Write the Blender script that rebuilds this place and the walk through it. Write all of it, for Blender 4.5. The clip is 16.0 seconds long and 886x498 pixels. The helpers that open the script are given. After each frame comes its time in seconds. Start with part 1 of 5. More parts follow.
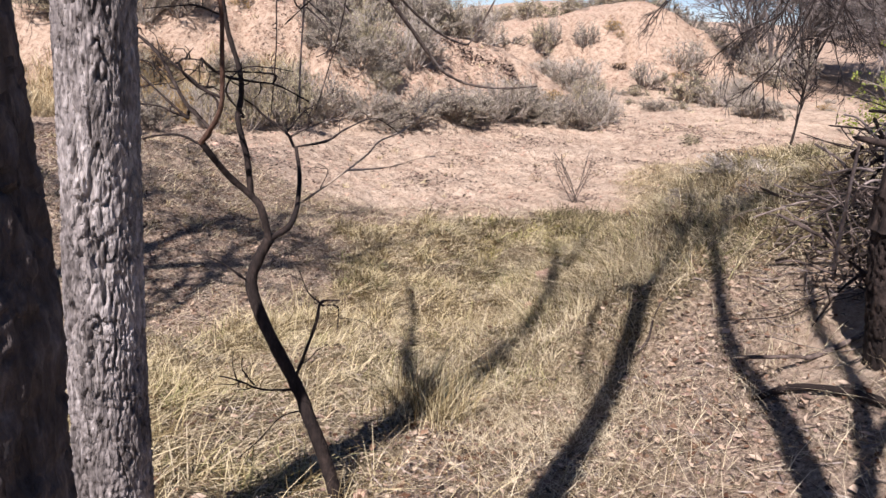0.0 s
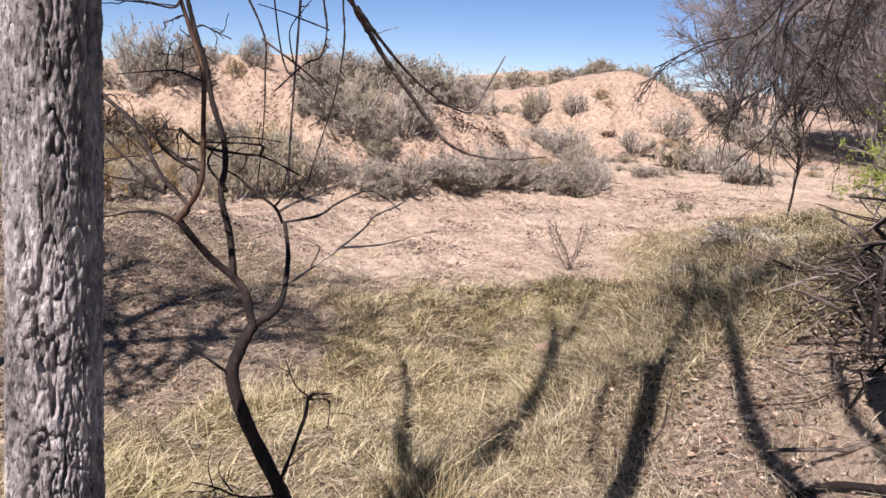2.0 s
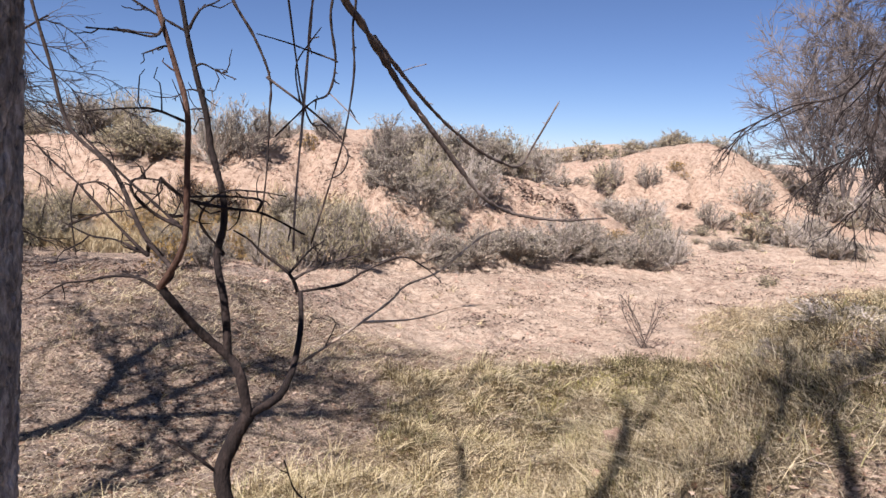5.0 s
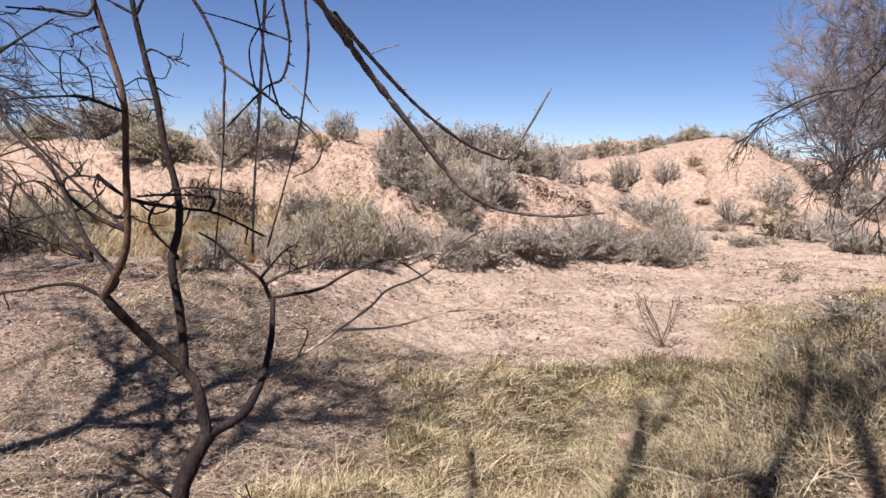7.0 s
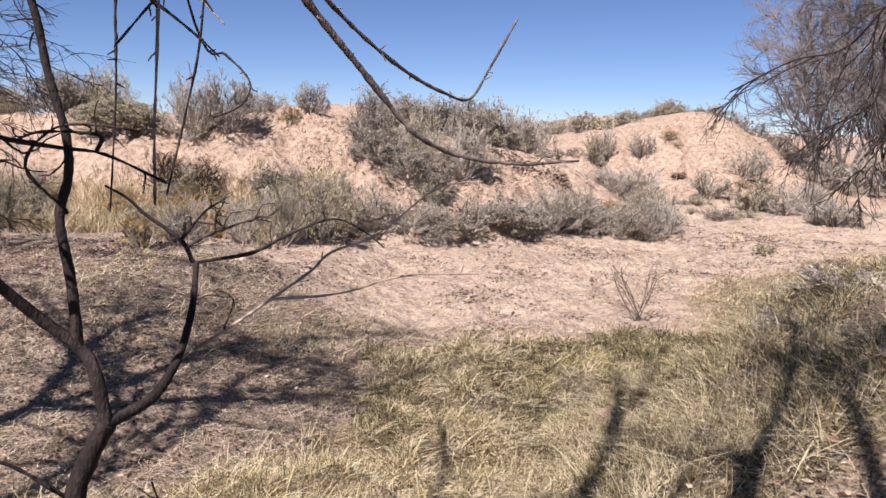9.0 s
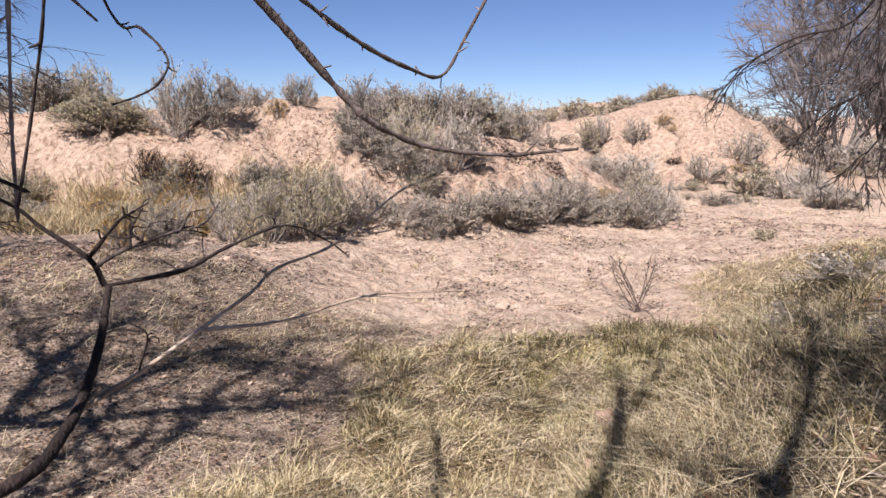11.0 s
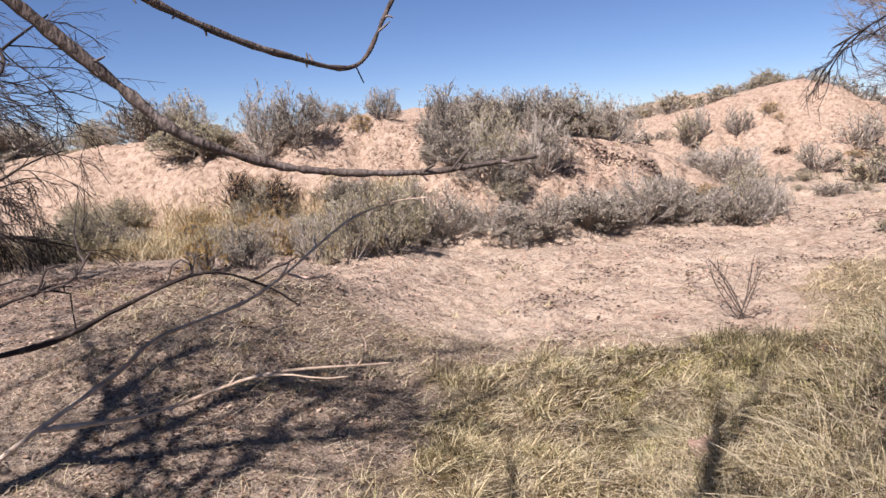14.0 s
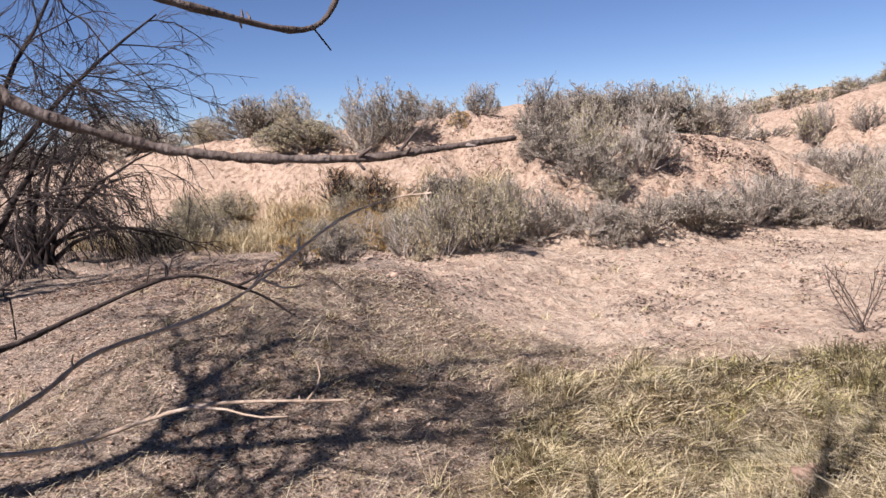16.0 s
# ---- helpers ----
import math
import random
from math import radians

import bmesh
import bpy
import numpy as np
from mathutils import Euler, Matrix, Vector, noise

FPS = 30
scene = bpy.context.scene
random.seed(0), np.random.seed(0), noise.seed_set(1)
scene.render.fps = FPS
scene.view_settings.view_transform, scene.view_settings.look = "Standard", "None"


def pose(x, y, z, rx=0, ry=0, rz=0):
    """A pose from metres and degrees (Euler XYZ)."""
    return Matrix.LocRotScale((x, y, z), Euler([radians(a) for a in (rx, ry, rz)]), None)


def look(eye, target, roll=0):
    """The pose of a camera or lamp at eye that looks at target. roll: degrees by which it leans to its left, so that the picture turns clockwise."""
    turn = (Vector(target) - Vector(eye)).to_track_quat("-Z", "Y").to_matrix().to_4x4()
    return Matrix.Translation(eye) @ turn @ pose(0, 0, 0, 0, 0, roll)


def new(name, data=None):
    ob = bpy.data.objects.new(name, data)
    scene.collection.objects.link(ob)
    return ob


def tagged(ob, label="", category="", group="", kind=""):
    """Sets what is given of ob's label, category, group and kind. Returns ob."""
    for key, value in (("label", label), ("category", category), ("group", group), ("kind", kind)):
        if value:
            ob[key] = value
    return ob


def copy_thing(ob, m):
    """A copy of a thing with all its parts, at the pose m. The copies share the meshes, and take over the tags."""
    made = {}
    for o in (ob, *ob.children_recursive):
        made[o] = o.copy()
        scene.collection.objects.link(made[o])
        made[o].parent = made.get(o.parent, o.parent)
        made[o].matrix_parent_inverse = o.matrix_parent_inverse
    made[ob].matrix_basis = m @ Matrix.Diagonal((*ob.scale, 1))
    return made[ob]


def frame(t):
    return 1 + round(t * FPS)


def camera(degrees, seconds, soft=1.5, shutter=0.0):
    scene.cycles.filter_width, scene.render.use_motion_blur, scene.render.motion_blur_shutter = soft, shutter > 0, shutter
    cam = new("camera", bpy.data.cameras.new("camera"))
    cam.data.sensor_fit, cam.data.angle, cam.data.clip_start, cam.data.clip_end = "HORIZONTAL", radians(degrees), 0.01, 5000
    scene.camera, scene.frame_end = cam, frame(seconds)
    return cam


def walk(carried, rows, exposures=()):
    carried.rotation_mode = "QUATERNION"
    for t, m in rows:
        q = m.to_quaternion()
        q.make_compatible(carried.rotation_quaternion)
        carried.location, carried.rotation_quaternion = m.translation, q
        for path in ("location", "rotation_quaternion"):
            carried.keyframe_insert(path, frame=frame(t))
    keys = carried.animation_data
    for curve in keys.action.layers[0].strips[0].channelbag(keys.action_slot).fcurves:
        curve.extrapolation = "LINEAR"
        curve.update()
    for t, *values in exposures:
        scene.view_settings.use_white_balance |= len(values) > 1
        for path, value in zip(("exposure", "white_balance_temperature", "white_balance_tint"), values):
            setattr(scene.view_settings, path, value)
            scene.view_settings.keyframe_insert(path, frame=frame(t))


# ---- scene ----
cam = camera(61.98, 16.0)
PATH = [
    (0.0, look((-0.000, 0.000, 1.500), (-0.000, 4.755, -0.045), 2.71)),
    (0.5, look((-0.017, 0.070, 1.498), (-0.004, 4.856, 0.052), 2.68)),
    (1.0, look((-0.041, 0.158, 1.497), (-0.007, 4.975, 0.158), 2.68)),
    (1.5, look((-0.053, 0.228, 1.492), (-0.003, 5.072, 0.255), 2.71)),
    (2.0, look((-0.050, 0.285, 1.487), (-0.005, 5.158, 0.367), 2.68)),
    (2.5, look((-0.043, 0.337, 1.476), (-0.020, 5.231, 0.455), 2.71)),
    (3.0, look((-0.026, 0.399, 1.453), (-0.058, 5.314, 0.535), 2.75)),
    (3.5, look((-0.010, 0.475, 1.430), (-0.132, 5.402, 0.593), 2.78)),
    (4.0, look((0.009, 0.581, 1.411), (-0.247, 5.519, 0.666), 2.81)),
    (4.5, look((0.034, 0.667, 1.405), (-0.355, 5.608, 0.746), 2.80)),
    (7.0, look((0.151, 0.959, 1.381), (-0.434, 5.880, 0.715), 1.39)),
    (7.5, look((0.164, 1.022, 1.363), (-0.386, 5.941, 0.656), 1.38)),
    (8.0, look((0.177, 1.093, 1.336), (-0.326, 6.011, 0.586), 1.37)),
    (8.5, look((0.182, 1.172, 1.306), (-0.281, 6.088, 0.523), 1.38)),
    (9.0, look((0.191, 1.266, 1.282), (-0.235, 6.181, 0.465), 1.31)),
    (11.5, look((0.236, 1.756, 1.258), (-0.193, 6.659, 0.379), -0.52)),
    (12.0, look((0.271, 1.848, 1.240), (-0.236, 6.746, 0.376), -1.32)),
    (12.5, look((0.319, 1.934, 1.228), (-0.291, 6.823, 0.379), -2.10)),
    (13.0, look((0.373, 2.025, 1.233), (-0.390, 6.896, 0.400), -2.99)),
    (13.5, look((0.417, 2.108, 1.242), (-0.487, 6.957, 0.421), -3.55)),
    (14.0, look((0.466, 2.193, 1.251), (-0.604, 7.009, 0.438), -3.94)),
    (14.5, look((0.500, 2.252, 1.247), (-0.717, 7.035, 0.444), -4.08)),
    (15.0, look((0.535, 2.310, 1.251), (-0.853, 7.046, 0.451), -4.09)),
    (15.5, look((0.560, 2.391, 1.230), (-0.986, 7.080, 0.435), -4.05)),
    (16.0, look((0.572, 2.496, 1.213), (-1.164, 7.118, 0.427), -3.99)),
]
walk(cam, PATH, [(0.0, 0.84, 6400, 22), (16.0, 0.84, 6400, 22)])

# ---- world, sun, exposure ----
SUN_EL, SUN_AZ = 50.0, 203.0          # degrees; azimuth of the sun, clockwise from +y
world = bpy.data.worlds.new("sky")
scene.world = world
world.use_nodes = True
wn = world.node_tree.nodes
sky = wn.new("ShaderNodeTexSky")
sky.sky_type, sky.sun_disc = "NISHITA", False
sky.sun_elevation, sky.sun_rotation = radians(SUN_EL), radians(SUN_AZ)
sky.altitude, sky.air_density, sky.dust_density, sky.ozone_density = 2500, 0.8, 0.0, 6.0
wn["Background"].inputs[1].default_value = 0.057
world.node_tree.links.new(sky.outputs[0], wn["Background"].inputs[0])
sun = new("sun", bpy.data.lights.new("sun", "SUN"))
sun.data.energy, sun.data.angle, sun.data.color = 5.0, radians(0.53), (1.0, 0.96, 0.91)
az, el = radians(SUN_AZ), radians(SUN_EL)
sun.matrix_world = look((math.sin(az) * math.cos(el) * 60, math.cos(az) * math.cos(el) * 60, math.sin(el) * 60), (0, 0, 0))

rng = np.random.default_rng(7)


# ---- materials ----
def material(name, colours, scale, rough=0.9, bump=0.4, bump_scale=None, stretch=(1, 1, 1), spread=0.0, island=False, thin=False, detail=8.0):
    """Two scales of noise between the given colours, with relief; spread varies whole objects, or loose pieces if island."""
    mat = bpy.data.materials.new(name)
    mat.use_nodes = True
    nt = mat.node_tree
    n, l = nt.nodes, nt.links
    bsdf = n["Principled BSDF"]
    bsdf.inputs["Roughness"].default_value = rough
    bsdf.inputs["Specular IOR Level"].default_value = 0.25
    co = n.new("ShaderNodeTexCoord")
    mp = n.new("ShaderNodeMapping")
    mp.inputs["Scale"].default_value = stretch
    l.new(co.outputs["Object"], mp.inputs[0])
    fine = n.new("ShaderNodeTexNoise")
    fine.inputs["Scale"].default_value, fine.inputs["Detail"].default_value = scale, detail
    fine.inputs["Roughness"].default_value = 0.65
    l.new(mp.outputs[0], fine.inputs["Vector"])
    wide = n.new("ShaderNodeTexNoise")
    wide.inputs["Scale"].default_value, wide.inputs["Detail"].default_value = scale * 0.13, 3.0
    l.new(mp.outputs[0], wide.inputs["Vector"])
    mixed = n.new("ShaderNodeMath")
    mixed.operation = "MULTIPLY_ADD"
    mixed.inputs[1].default_value = 0.45
    l.new(wide.outputs[0], mixed.inputs[0])
    half = n.new("ShaderNodeMath")
    half.operation = "MULTIPLY"
    half.inputs[1].default_value = 0.55
    l.new(fine.outputs[0], half.inputs[0])
    l.new(half.outputs[0], mixed.inputs[2])
    value = mixed.outputs[0]
    if spread:
        src = n.new("ShaderNodeNewGeometry").outputs["Random Per Island"] if island else n.new("ShaderNodeObjectInfo").outputs["Random"]
        shift = n.new("ShaderNodeMapRange")
        shift.inputs["To Min"].default_value, shift.inputs["To Max"].default_value = -spread, spread
        l.new(src, shift.inputs[0])
        plus = n.new("ShaderNodeMath")
        plus.operation = "ADD"
        l.new(value, plus.inputs[0])
        l.new(shift.outputs[0], plus.inputs[1])
        value = plus.outputs[0]
    ramp = n.new("ShaderNodeValToRGB")
    while len(ramp.color_ramp.elements) < len(colours):
        ramp.color_ramp.elements.new(0.5)
    for i, (e, c) in enumerate(zip(ramp.color_ramp.elements, colours)):
        e.position, e.color = 0.36 + 0.28 * i / (len(colours) - 1), (*c, 1)
    l.new(value, ramp.inputs[0])
    l.new(ramp.outputs[0], bsdf.inputs["Base Color"])
    if bump:
        bn = n.new("ShaderNodeTexNoise")
        bn.inputs["Scale"].default_value, bn.inputs["Detail"].default_value = bump_scale or scale * 2, 6.0
        l.new(mp.outputs[0], bn.inputs["Vector"])
        b = n.new("ShaderNodeBump")
        b.inputs["Strength"].default_value, b.inputs["Distance"].default_value = bump, 0.02
        l.new(bn.outputs[0], b.inputs["Height"])
        l.new(b.outputs[0], bsdf.inputs["Normal"])
    if thin:
        bsdf.inputs["Transmission Weight"].default_value = 0.0
        tr = n.new("ShaderNodeBsdfTranslucent")
        l.new(ramp.outputs[0], tr.inputs[0])
        mix = n.new("ShaderNodeMixShader")
        mix.inputs[0].default_value = 0.3
        l.new(bsdf.outputs[0], mix.inputs[1])
        l.new(tr.outputs[0], mix.inputs[2])
        l.new(mix.outputs[0], n["Material Output"].inputs[0])
    return mat


def ground_material():
    """Sand, litter-covered soil and grassy soil, mixed by the painted zones of the ground."""
    mat = bpy.data.materials.new("ground")
    mat.use_nodes = True
    nt = mat.node_tree
    n, l = nt.nodes, nt.links
    bsdf = n["Principled BSDF"]
    bsdf.inputs["Roughness"].default_value = 0.95
    bsdf.inputs["Specular IOR Level"].default_value = 0.15
    co = n.new("ShaderNodeTexCoord")

    def noise_tex(scale, detail=6.0, rough=0.6):
        t = n.new("ShaderNodeTexNoise")
        t.inputs["Scale"].default_value, t.inputs["Detail"].default_value, t.inputs["Roughness"].default_value = scale, detail, rough
        l.new(co.outputs["Object"], t.inputs["Vector"])
        return t.outputs[0]

    def ramp(src, stops):
        r = n.new("ShaderNodeValToRGB")
        while len(r.color_ramp.elements) < len(stops):
            r.color_ramp.elements.new(0.5)
        for e, (p, c) in zip(r.color_ramp.elements, stops):
            e.position, e.color = p, (*c, 1)
        l.new(src, r.inputs[0])
        return r.outputs[0]

    def mix(f, a, b):
        m = n.new("ShaderNodeMix")
        m.data_type = "RGBA"
        l.new(f, m.inputs[0])
        l.new(a, m.inputs[6])
        l.new(b, m.inputs[7])
        return m.outputs[2]

    def maths(op, a, b):
        m = n.new("ShaderNodeMath")
        m.operation, m.use_clamp = op, True
        for s, v in zip(m.inputs, (a, b)):
            if isinstance(v, float):
                s.default_value = v
            else:
                l.new(v, s)
        return m.outputs[0]

    pale = ramp(noise_tex(6, 10, 0.85), [(0.40, (0.25, 0.175, 0.127)), (0.47, (0.46, 0.358, 0.262)), (0.58, (0.60, 0.487, 0.372))])
    pink = ramp(noise_tex(5, 10, 0.85), [(0.40, (0.22, 0.147, 0.104)), (0.47, (0.415, 0.313, 0.224)), (0.58, (0.55, 0.435, 0.325))])
    sand = mix(ramp(noise_tex(0.9, 6, 0.7), [(0.38, (0, 0, 0)), (0.62, (1, 1, 1))]), pale, pink)
    # dark crumbs and plant debris caught in the hollows
    debris = ramp(noise_tex(7, 10, 0.85), [(0.505, (0, 0, 0)), (0.56, (1, 1, 1))])
    sand = mix(maths("MULTIPLY", debris, ramp(noise_tex(0.6, 5, 0.6), [(0.47, (0.0, 0.0, 0.0)), (0.62, (0.8, 0.8, 0.8))])), sand, ramp(noise_tex(70, 6, 0.7), [(0.35, (0.13, 0.085, 0.06)), (0.65, (0.38, 0.27, 0.2))]))
    # trampled patches and shallow stains
    sand = mix(ramp(noise_tex(2.3, 9, 0.78), [(0.57, (0, 0, 0)), (0.63, (0.6, 0.6, 0.6))]), sand, ramp(noise_tex(40, 8, 0.8), [(0.4, (0.16, 0.10, 0.07)), (0.6, (0.46, 0.32, 0.235))]))
    crust = ramp(noise_tex(5, 10, 0.82), [(0.40, (0.19, 0.12, 0.082)), (0.46, (0.365, 0.265, 0.187)), (0.57, (0.50, 0.385, 0.285))])
    litter = mix(ramp(noise_tex(3.1), [(0.4, (0, 0, 0)), (0.62, (1, 1, 1))]),
                 ramp(noise_tex(42, 9, 0.85), [(0.41, (0.075, 0.057, 0.046)), (0.5, (0.285, 0.22, 0.165)), (0.59, (0.58, 0.48, 0.375))]),
                 ramp(noise_tex(32, 9, 0.85), [(0.41, (0.09, 0.06, 0.045)), (0.5, (0.345, 0.255, 0.178)), (0.59, (0.62, 0.49, 0.365))]))
    turf = ramp(noise_tex(38, 9, 0.85), [(0.41, (0.06, 0.045, 0.028)), (0.5, (0.22, 0.17, 0.10)), (0.59, (0.52, 0.44, 0.29))])
    zone = n.new("ShaderNodeAttribute")
    zone.attribute_name = "zone"
    sep = n.new("ShaderNodeSeparateColor")
    l.new(zone.outputs[0], sep.inputs[0])
    # ragged borders between the zones
    rag = noise_tex(2.2, 9, 0.75)

    def edge(ch):
        m = n.new("ShaderNodeMath")
        m.operation = "MULTIPLY_ADD"
        l.new(rag, m.inputs[0])
        m.inputs[1].default_value, m.inputs[2].default_value = 1.2, -0.6
        total = n.new("ShaderNodeMath")
        total.operation = "ADD"
        l.new(m.outputs[0], total.inputs[0])
        l.new(sep.outputs[ch], total.inputs[1])
        return ramp(total.outputs[0], [(0.3, (0, 0, 0)), (0.6, (1, 1, 1))])
    col = mix(edge(2), sand, crust)
    col = mix(edge(0), col, litter)
    col = mix(edge(1), col, turf)
    l.new(col, bsdf.inputs["Base Color"])
    b = n.new("ShaderNodeBump")
    b.inputs["Strength"].default_value, b.inputs["Distance"].default_value = 0.8, 0.03
    l.new(noise_tex(30, 9, 0.8), b.inputs["Height"])
    coarse = n.new("ShaderNodeBump")
    coarse.inputs["Strength"].default_value, coarse.inputs["Distance"].default_value = 0.9, 0.2
    l.new(noise_tex(5, 6, 0.6), coarse.inputs["Height"])
    l.new(coarse.outputs[0], b.inputs["Normal"])
    l.new(b.outputs[0], bsdf.inputs["Normal"])
    return mat


GROUND = ground_material()
BARK = material("furrowed grey bark", [(0.045, 0.038, 0.034), (0.25, 0.224, 0.207), (0.58, 0.535, 0.50)], 60, 0.95, 1.0, 90, (1, 1, 0.3))
DARK_BARK = material("dark brown bark", [(0.010, 0.007, 0.006), (0.024, 0.017, 0.014), (0.06, 0.042, 0.034)], 55, 0.85, 0.5, 150, (1, 1, 0.4))
BROWN_BARK = material("reddish brown bark", [(0.03, 0.016, 0.011), (0.075, 0.04, 0.026), (0.14, 0.085, 0.06)], 60, 0.8, 0.5, 150, (1, 1, 0.4))
PALE_BARK = material("pale dry bark", [(0.13, 0.105, 0.085), (0.25, 0.21, 0.175), (0.38, 0.33, 0.28)], 60, 0.9, 0.4, 150, (1, 1, 0.4))
# paler than the other bark, with the sun on the branches put into the colour
SUNLIT_TAN_BARK = material("sunlit tan bark", [(0.20, 0.145, 0.10), (0.38, 0.295, 0.215), (0.55, 0.45, 0.35)], 60, 0.9, 0.4, 150, (1, 1, 0.4))
TWIG_GREY = material("grey twigs", [(0.15, 0.125, 0.105), (0.30, 0.26, 0.222), (0.46, 0.41, 0.355)], 20, 0.95, 0, spread=0.12)
TWIG_DARK = material("dark twigs", [(0.018, 0.014, 0.013), (0.04, 0.032, 0.029), (0.08, 0.066, 0.058)], 20, 0.9, 0, spread=0.1)
THICKET = material("purple grey twigs", [(0.08, 0.068, 0.06), (0.15, 0.13, 0.117), (0.24, 0.21, 0.19)], 8, 0.95, 0, spread=0.1)
LEAF_GREY = material("grey green leaves", [(0.21, 0.185, 0.14), (0.39, 0.35, 0.27), (0.56, 0.51, 0.405)], 5, 0.95, 0, spread=0.14, island=True, thin=True)
LEAF_OLIVE = material("olive leaves", [(0.22, 0.19, 0.115), (0.42, 0.375, 0.245), (0.62, 0.56, 0.385)], 5, 0.95, 0, spread=0.14, island=True, thin=True)
LEAF_GOLD = material("golden dry flower heads", [(0.27, 0.17, 0.05), (0.46, 0.31, 0.11), (0.6, 0.44, 0.2)], 5, 0.95, 0, spread=0.14, island=True, thin=True)
LEAF_RUST = material("rusty dry leaves", [(0.16, 0.09, 0.045), (0.36, 0.22, 0.11), (0.55, 0.38, 0.19)], 5, 0.95, 0, spread=0.14, island=True, thin=True)
LEAF_GREEN = material("young green leaves", [(0.16, 0.2, 0.03), (0.28, 0.34, 0.06), (0.42, 0.47, 0.12)], 5, 0.8, 0, spread=0.14, island=True, thin=True)
STRAW = material("straw grass", [(0.12, 0.085, 0.036), (0.38, 0.305, 0.155), (0.76, 0.66, 0.41)], 14, 0.85, 0, spread=0.26, island=True, thin=True)
PALE_STRAW = material("bleached straw", [(0.16, 0.12, 0.068), (0.40, 0.33, 0.205), (0.76, 0.67, 0.47)], 14, 0.85, 0, spread=0.26, island=True, thin=True)
GREEN_GRASS = material("half green grass", [(0.085, 0.08, 0.03), (0.25, 0.235, 0.095), (0.52, 0.485, 0.24)], 14, 0.85, 0, spread=0.26, island=True, thin=True)
OLIVE_GRASS = material("weathered olive grass", [(0.06, 0.05, 0.025), (0.15, 0.125, 0.065), (0.3, 0.255, 0.15)], 14, 0.85, 0, spread=0.2, island=True, thin=True)
GOLD_GRASS = material("golden grass", [(0.30, 0.23, 0.125), (0.49, 0.395, 0.235), (0.66, 0.565, 0.37)], 14, 0.85, 0, spread=0.2, island=True, thin=True)
YELLOW_GRASS = material("yellow green grass", [(0.26, 0.22, 0.07), (0.52, 0.46, 0.17), (0.74, 0.68, 0.34)], 14, 0.85, 0, spread=0.22, island=True, thin=True)
DEAD_LEAF = material("fallen leaves", [(0.12, 0.06, 0.035), (0.36, 0.235, 0.155), (0.66, 0.52, 0.39)], 6, 0.8, 0, spread=0.22, island=True, thin=True)
STICK = material("grey broken sticks", [(0.035, 0.026, 0.022), (0.11, 0.085, 0.072), (0.26, 0.215, 0.19)], 30, 0.95, 0.4, 90, spread=0.2)
CHIP = material("grey twig litter", [(0.08, 0.06, 0.05), (0.24, 0.195, 0.165), (0.37, 0.315, 0.27)], 30, 0.95, 0, spread=0.2, island=True)
STONE = material("tan stone", [(0.30, 0.19, 0.13), (0.48, 0.325, 0.24), (0.62, 0.455, 0.355)], 18, 0.9, 0.3)


# ---- the lie of the land ----
def smooth(a, b, v):
    k = np.clip((v - a) / (b - a), 0, 1)
    return k * k * (3 - 2 * k)


def hashed(ix, iy, seed):
    h = (ix.astype(np.int64) * 374761393 + iy.astype(np.int64) * 668265263 + seed * 1442695041) & 0x7FFFFFFF
    h = ((h ^ (h >> 13)) * 1274126177) & 0x7FFFFFFF
    return ((h ^ (h >> 16)) & 0xFFFF) / 65535.0


def value_noise(x, y, seed=0):
    ix, iy = np.floor(x), np.floor(y)
    fx, fy = x - ix, y - iy
    fx, fy = fx * fx * (3 - 2 * fx), fy * fy * (3 - 2 * fy)
    a, b = hashed(ix, iy, seed), hashed(ix + 1, iy, seed)
    c, d = hashed(ix, iy + 1, seed), hashed(ix + 1, iy + 1, seed)
    return (a + (b - a) * fx) * (1 - fy) + (c + (d - c) * fx) * fy - 0.5


def fbm(x, y, octaves=4, seed=0):
    out, amp = 0, 1.0
    for k in range(octaves):
        out = out + amp * value_noise(x * 2 ** k + 17.3 * k, y * 2 ** k - 9.1 * k, seed + k)
        amp *= 0.5
    return out


def ease(v, xs, ys):
    """A soft-cornered line through the given plan values."""
    return (np.interp(v - 0.35, xs, ys) + np.interp(v, xs, ys) * 2 + np.interp(v + 0.35, xs, ys)) / 4


def ridge_crest(x):
    """Height of the near ridge's crest above the wash, along x."""
    return ease(x, (-60, -30, -19, -14, -10.5, -9, -6.5, -4.5, -3, -1.5, 0, 1.6, 3.2, 4.2, 5.2), (2.2, 2.1, 2.35, 2.65, 2.75, 2.7, 2.9, 2.8, 2.5, 2.2, 2.0, 1.75, 0.95, 0.3, 0))


def ridge_foot(x):
    return ease(x, (-60, -25, -15, -8, -2, 2, 5), (16, 17.5, 18.0, 17.8, 18.4, 20.3, 22.5))


def mound_crest(x):
    """Height of the far mound's rim above the wash, along x."""
    return ease(x, (-30, -10, -3, 2.5, 3.3, 5.4, 7.1, 8.8, 9.9, 11.1, 12.0, 12.9, 15, 16.5, 18.5, 40), (0.6, 1.0, 2.0, 2.35, 2.55, 3.0, 3.35, 3.7, 3.85, 3.65, 3.2, 2.65, 1.5, 0.9, 0.6, 0.9))


def mound_foot(x):
    return ease(x, (-30, 2, 5, 9, 13, 18, 40), (31, 30, 27.5, 27.5, 28.5, 31, 33))


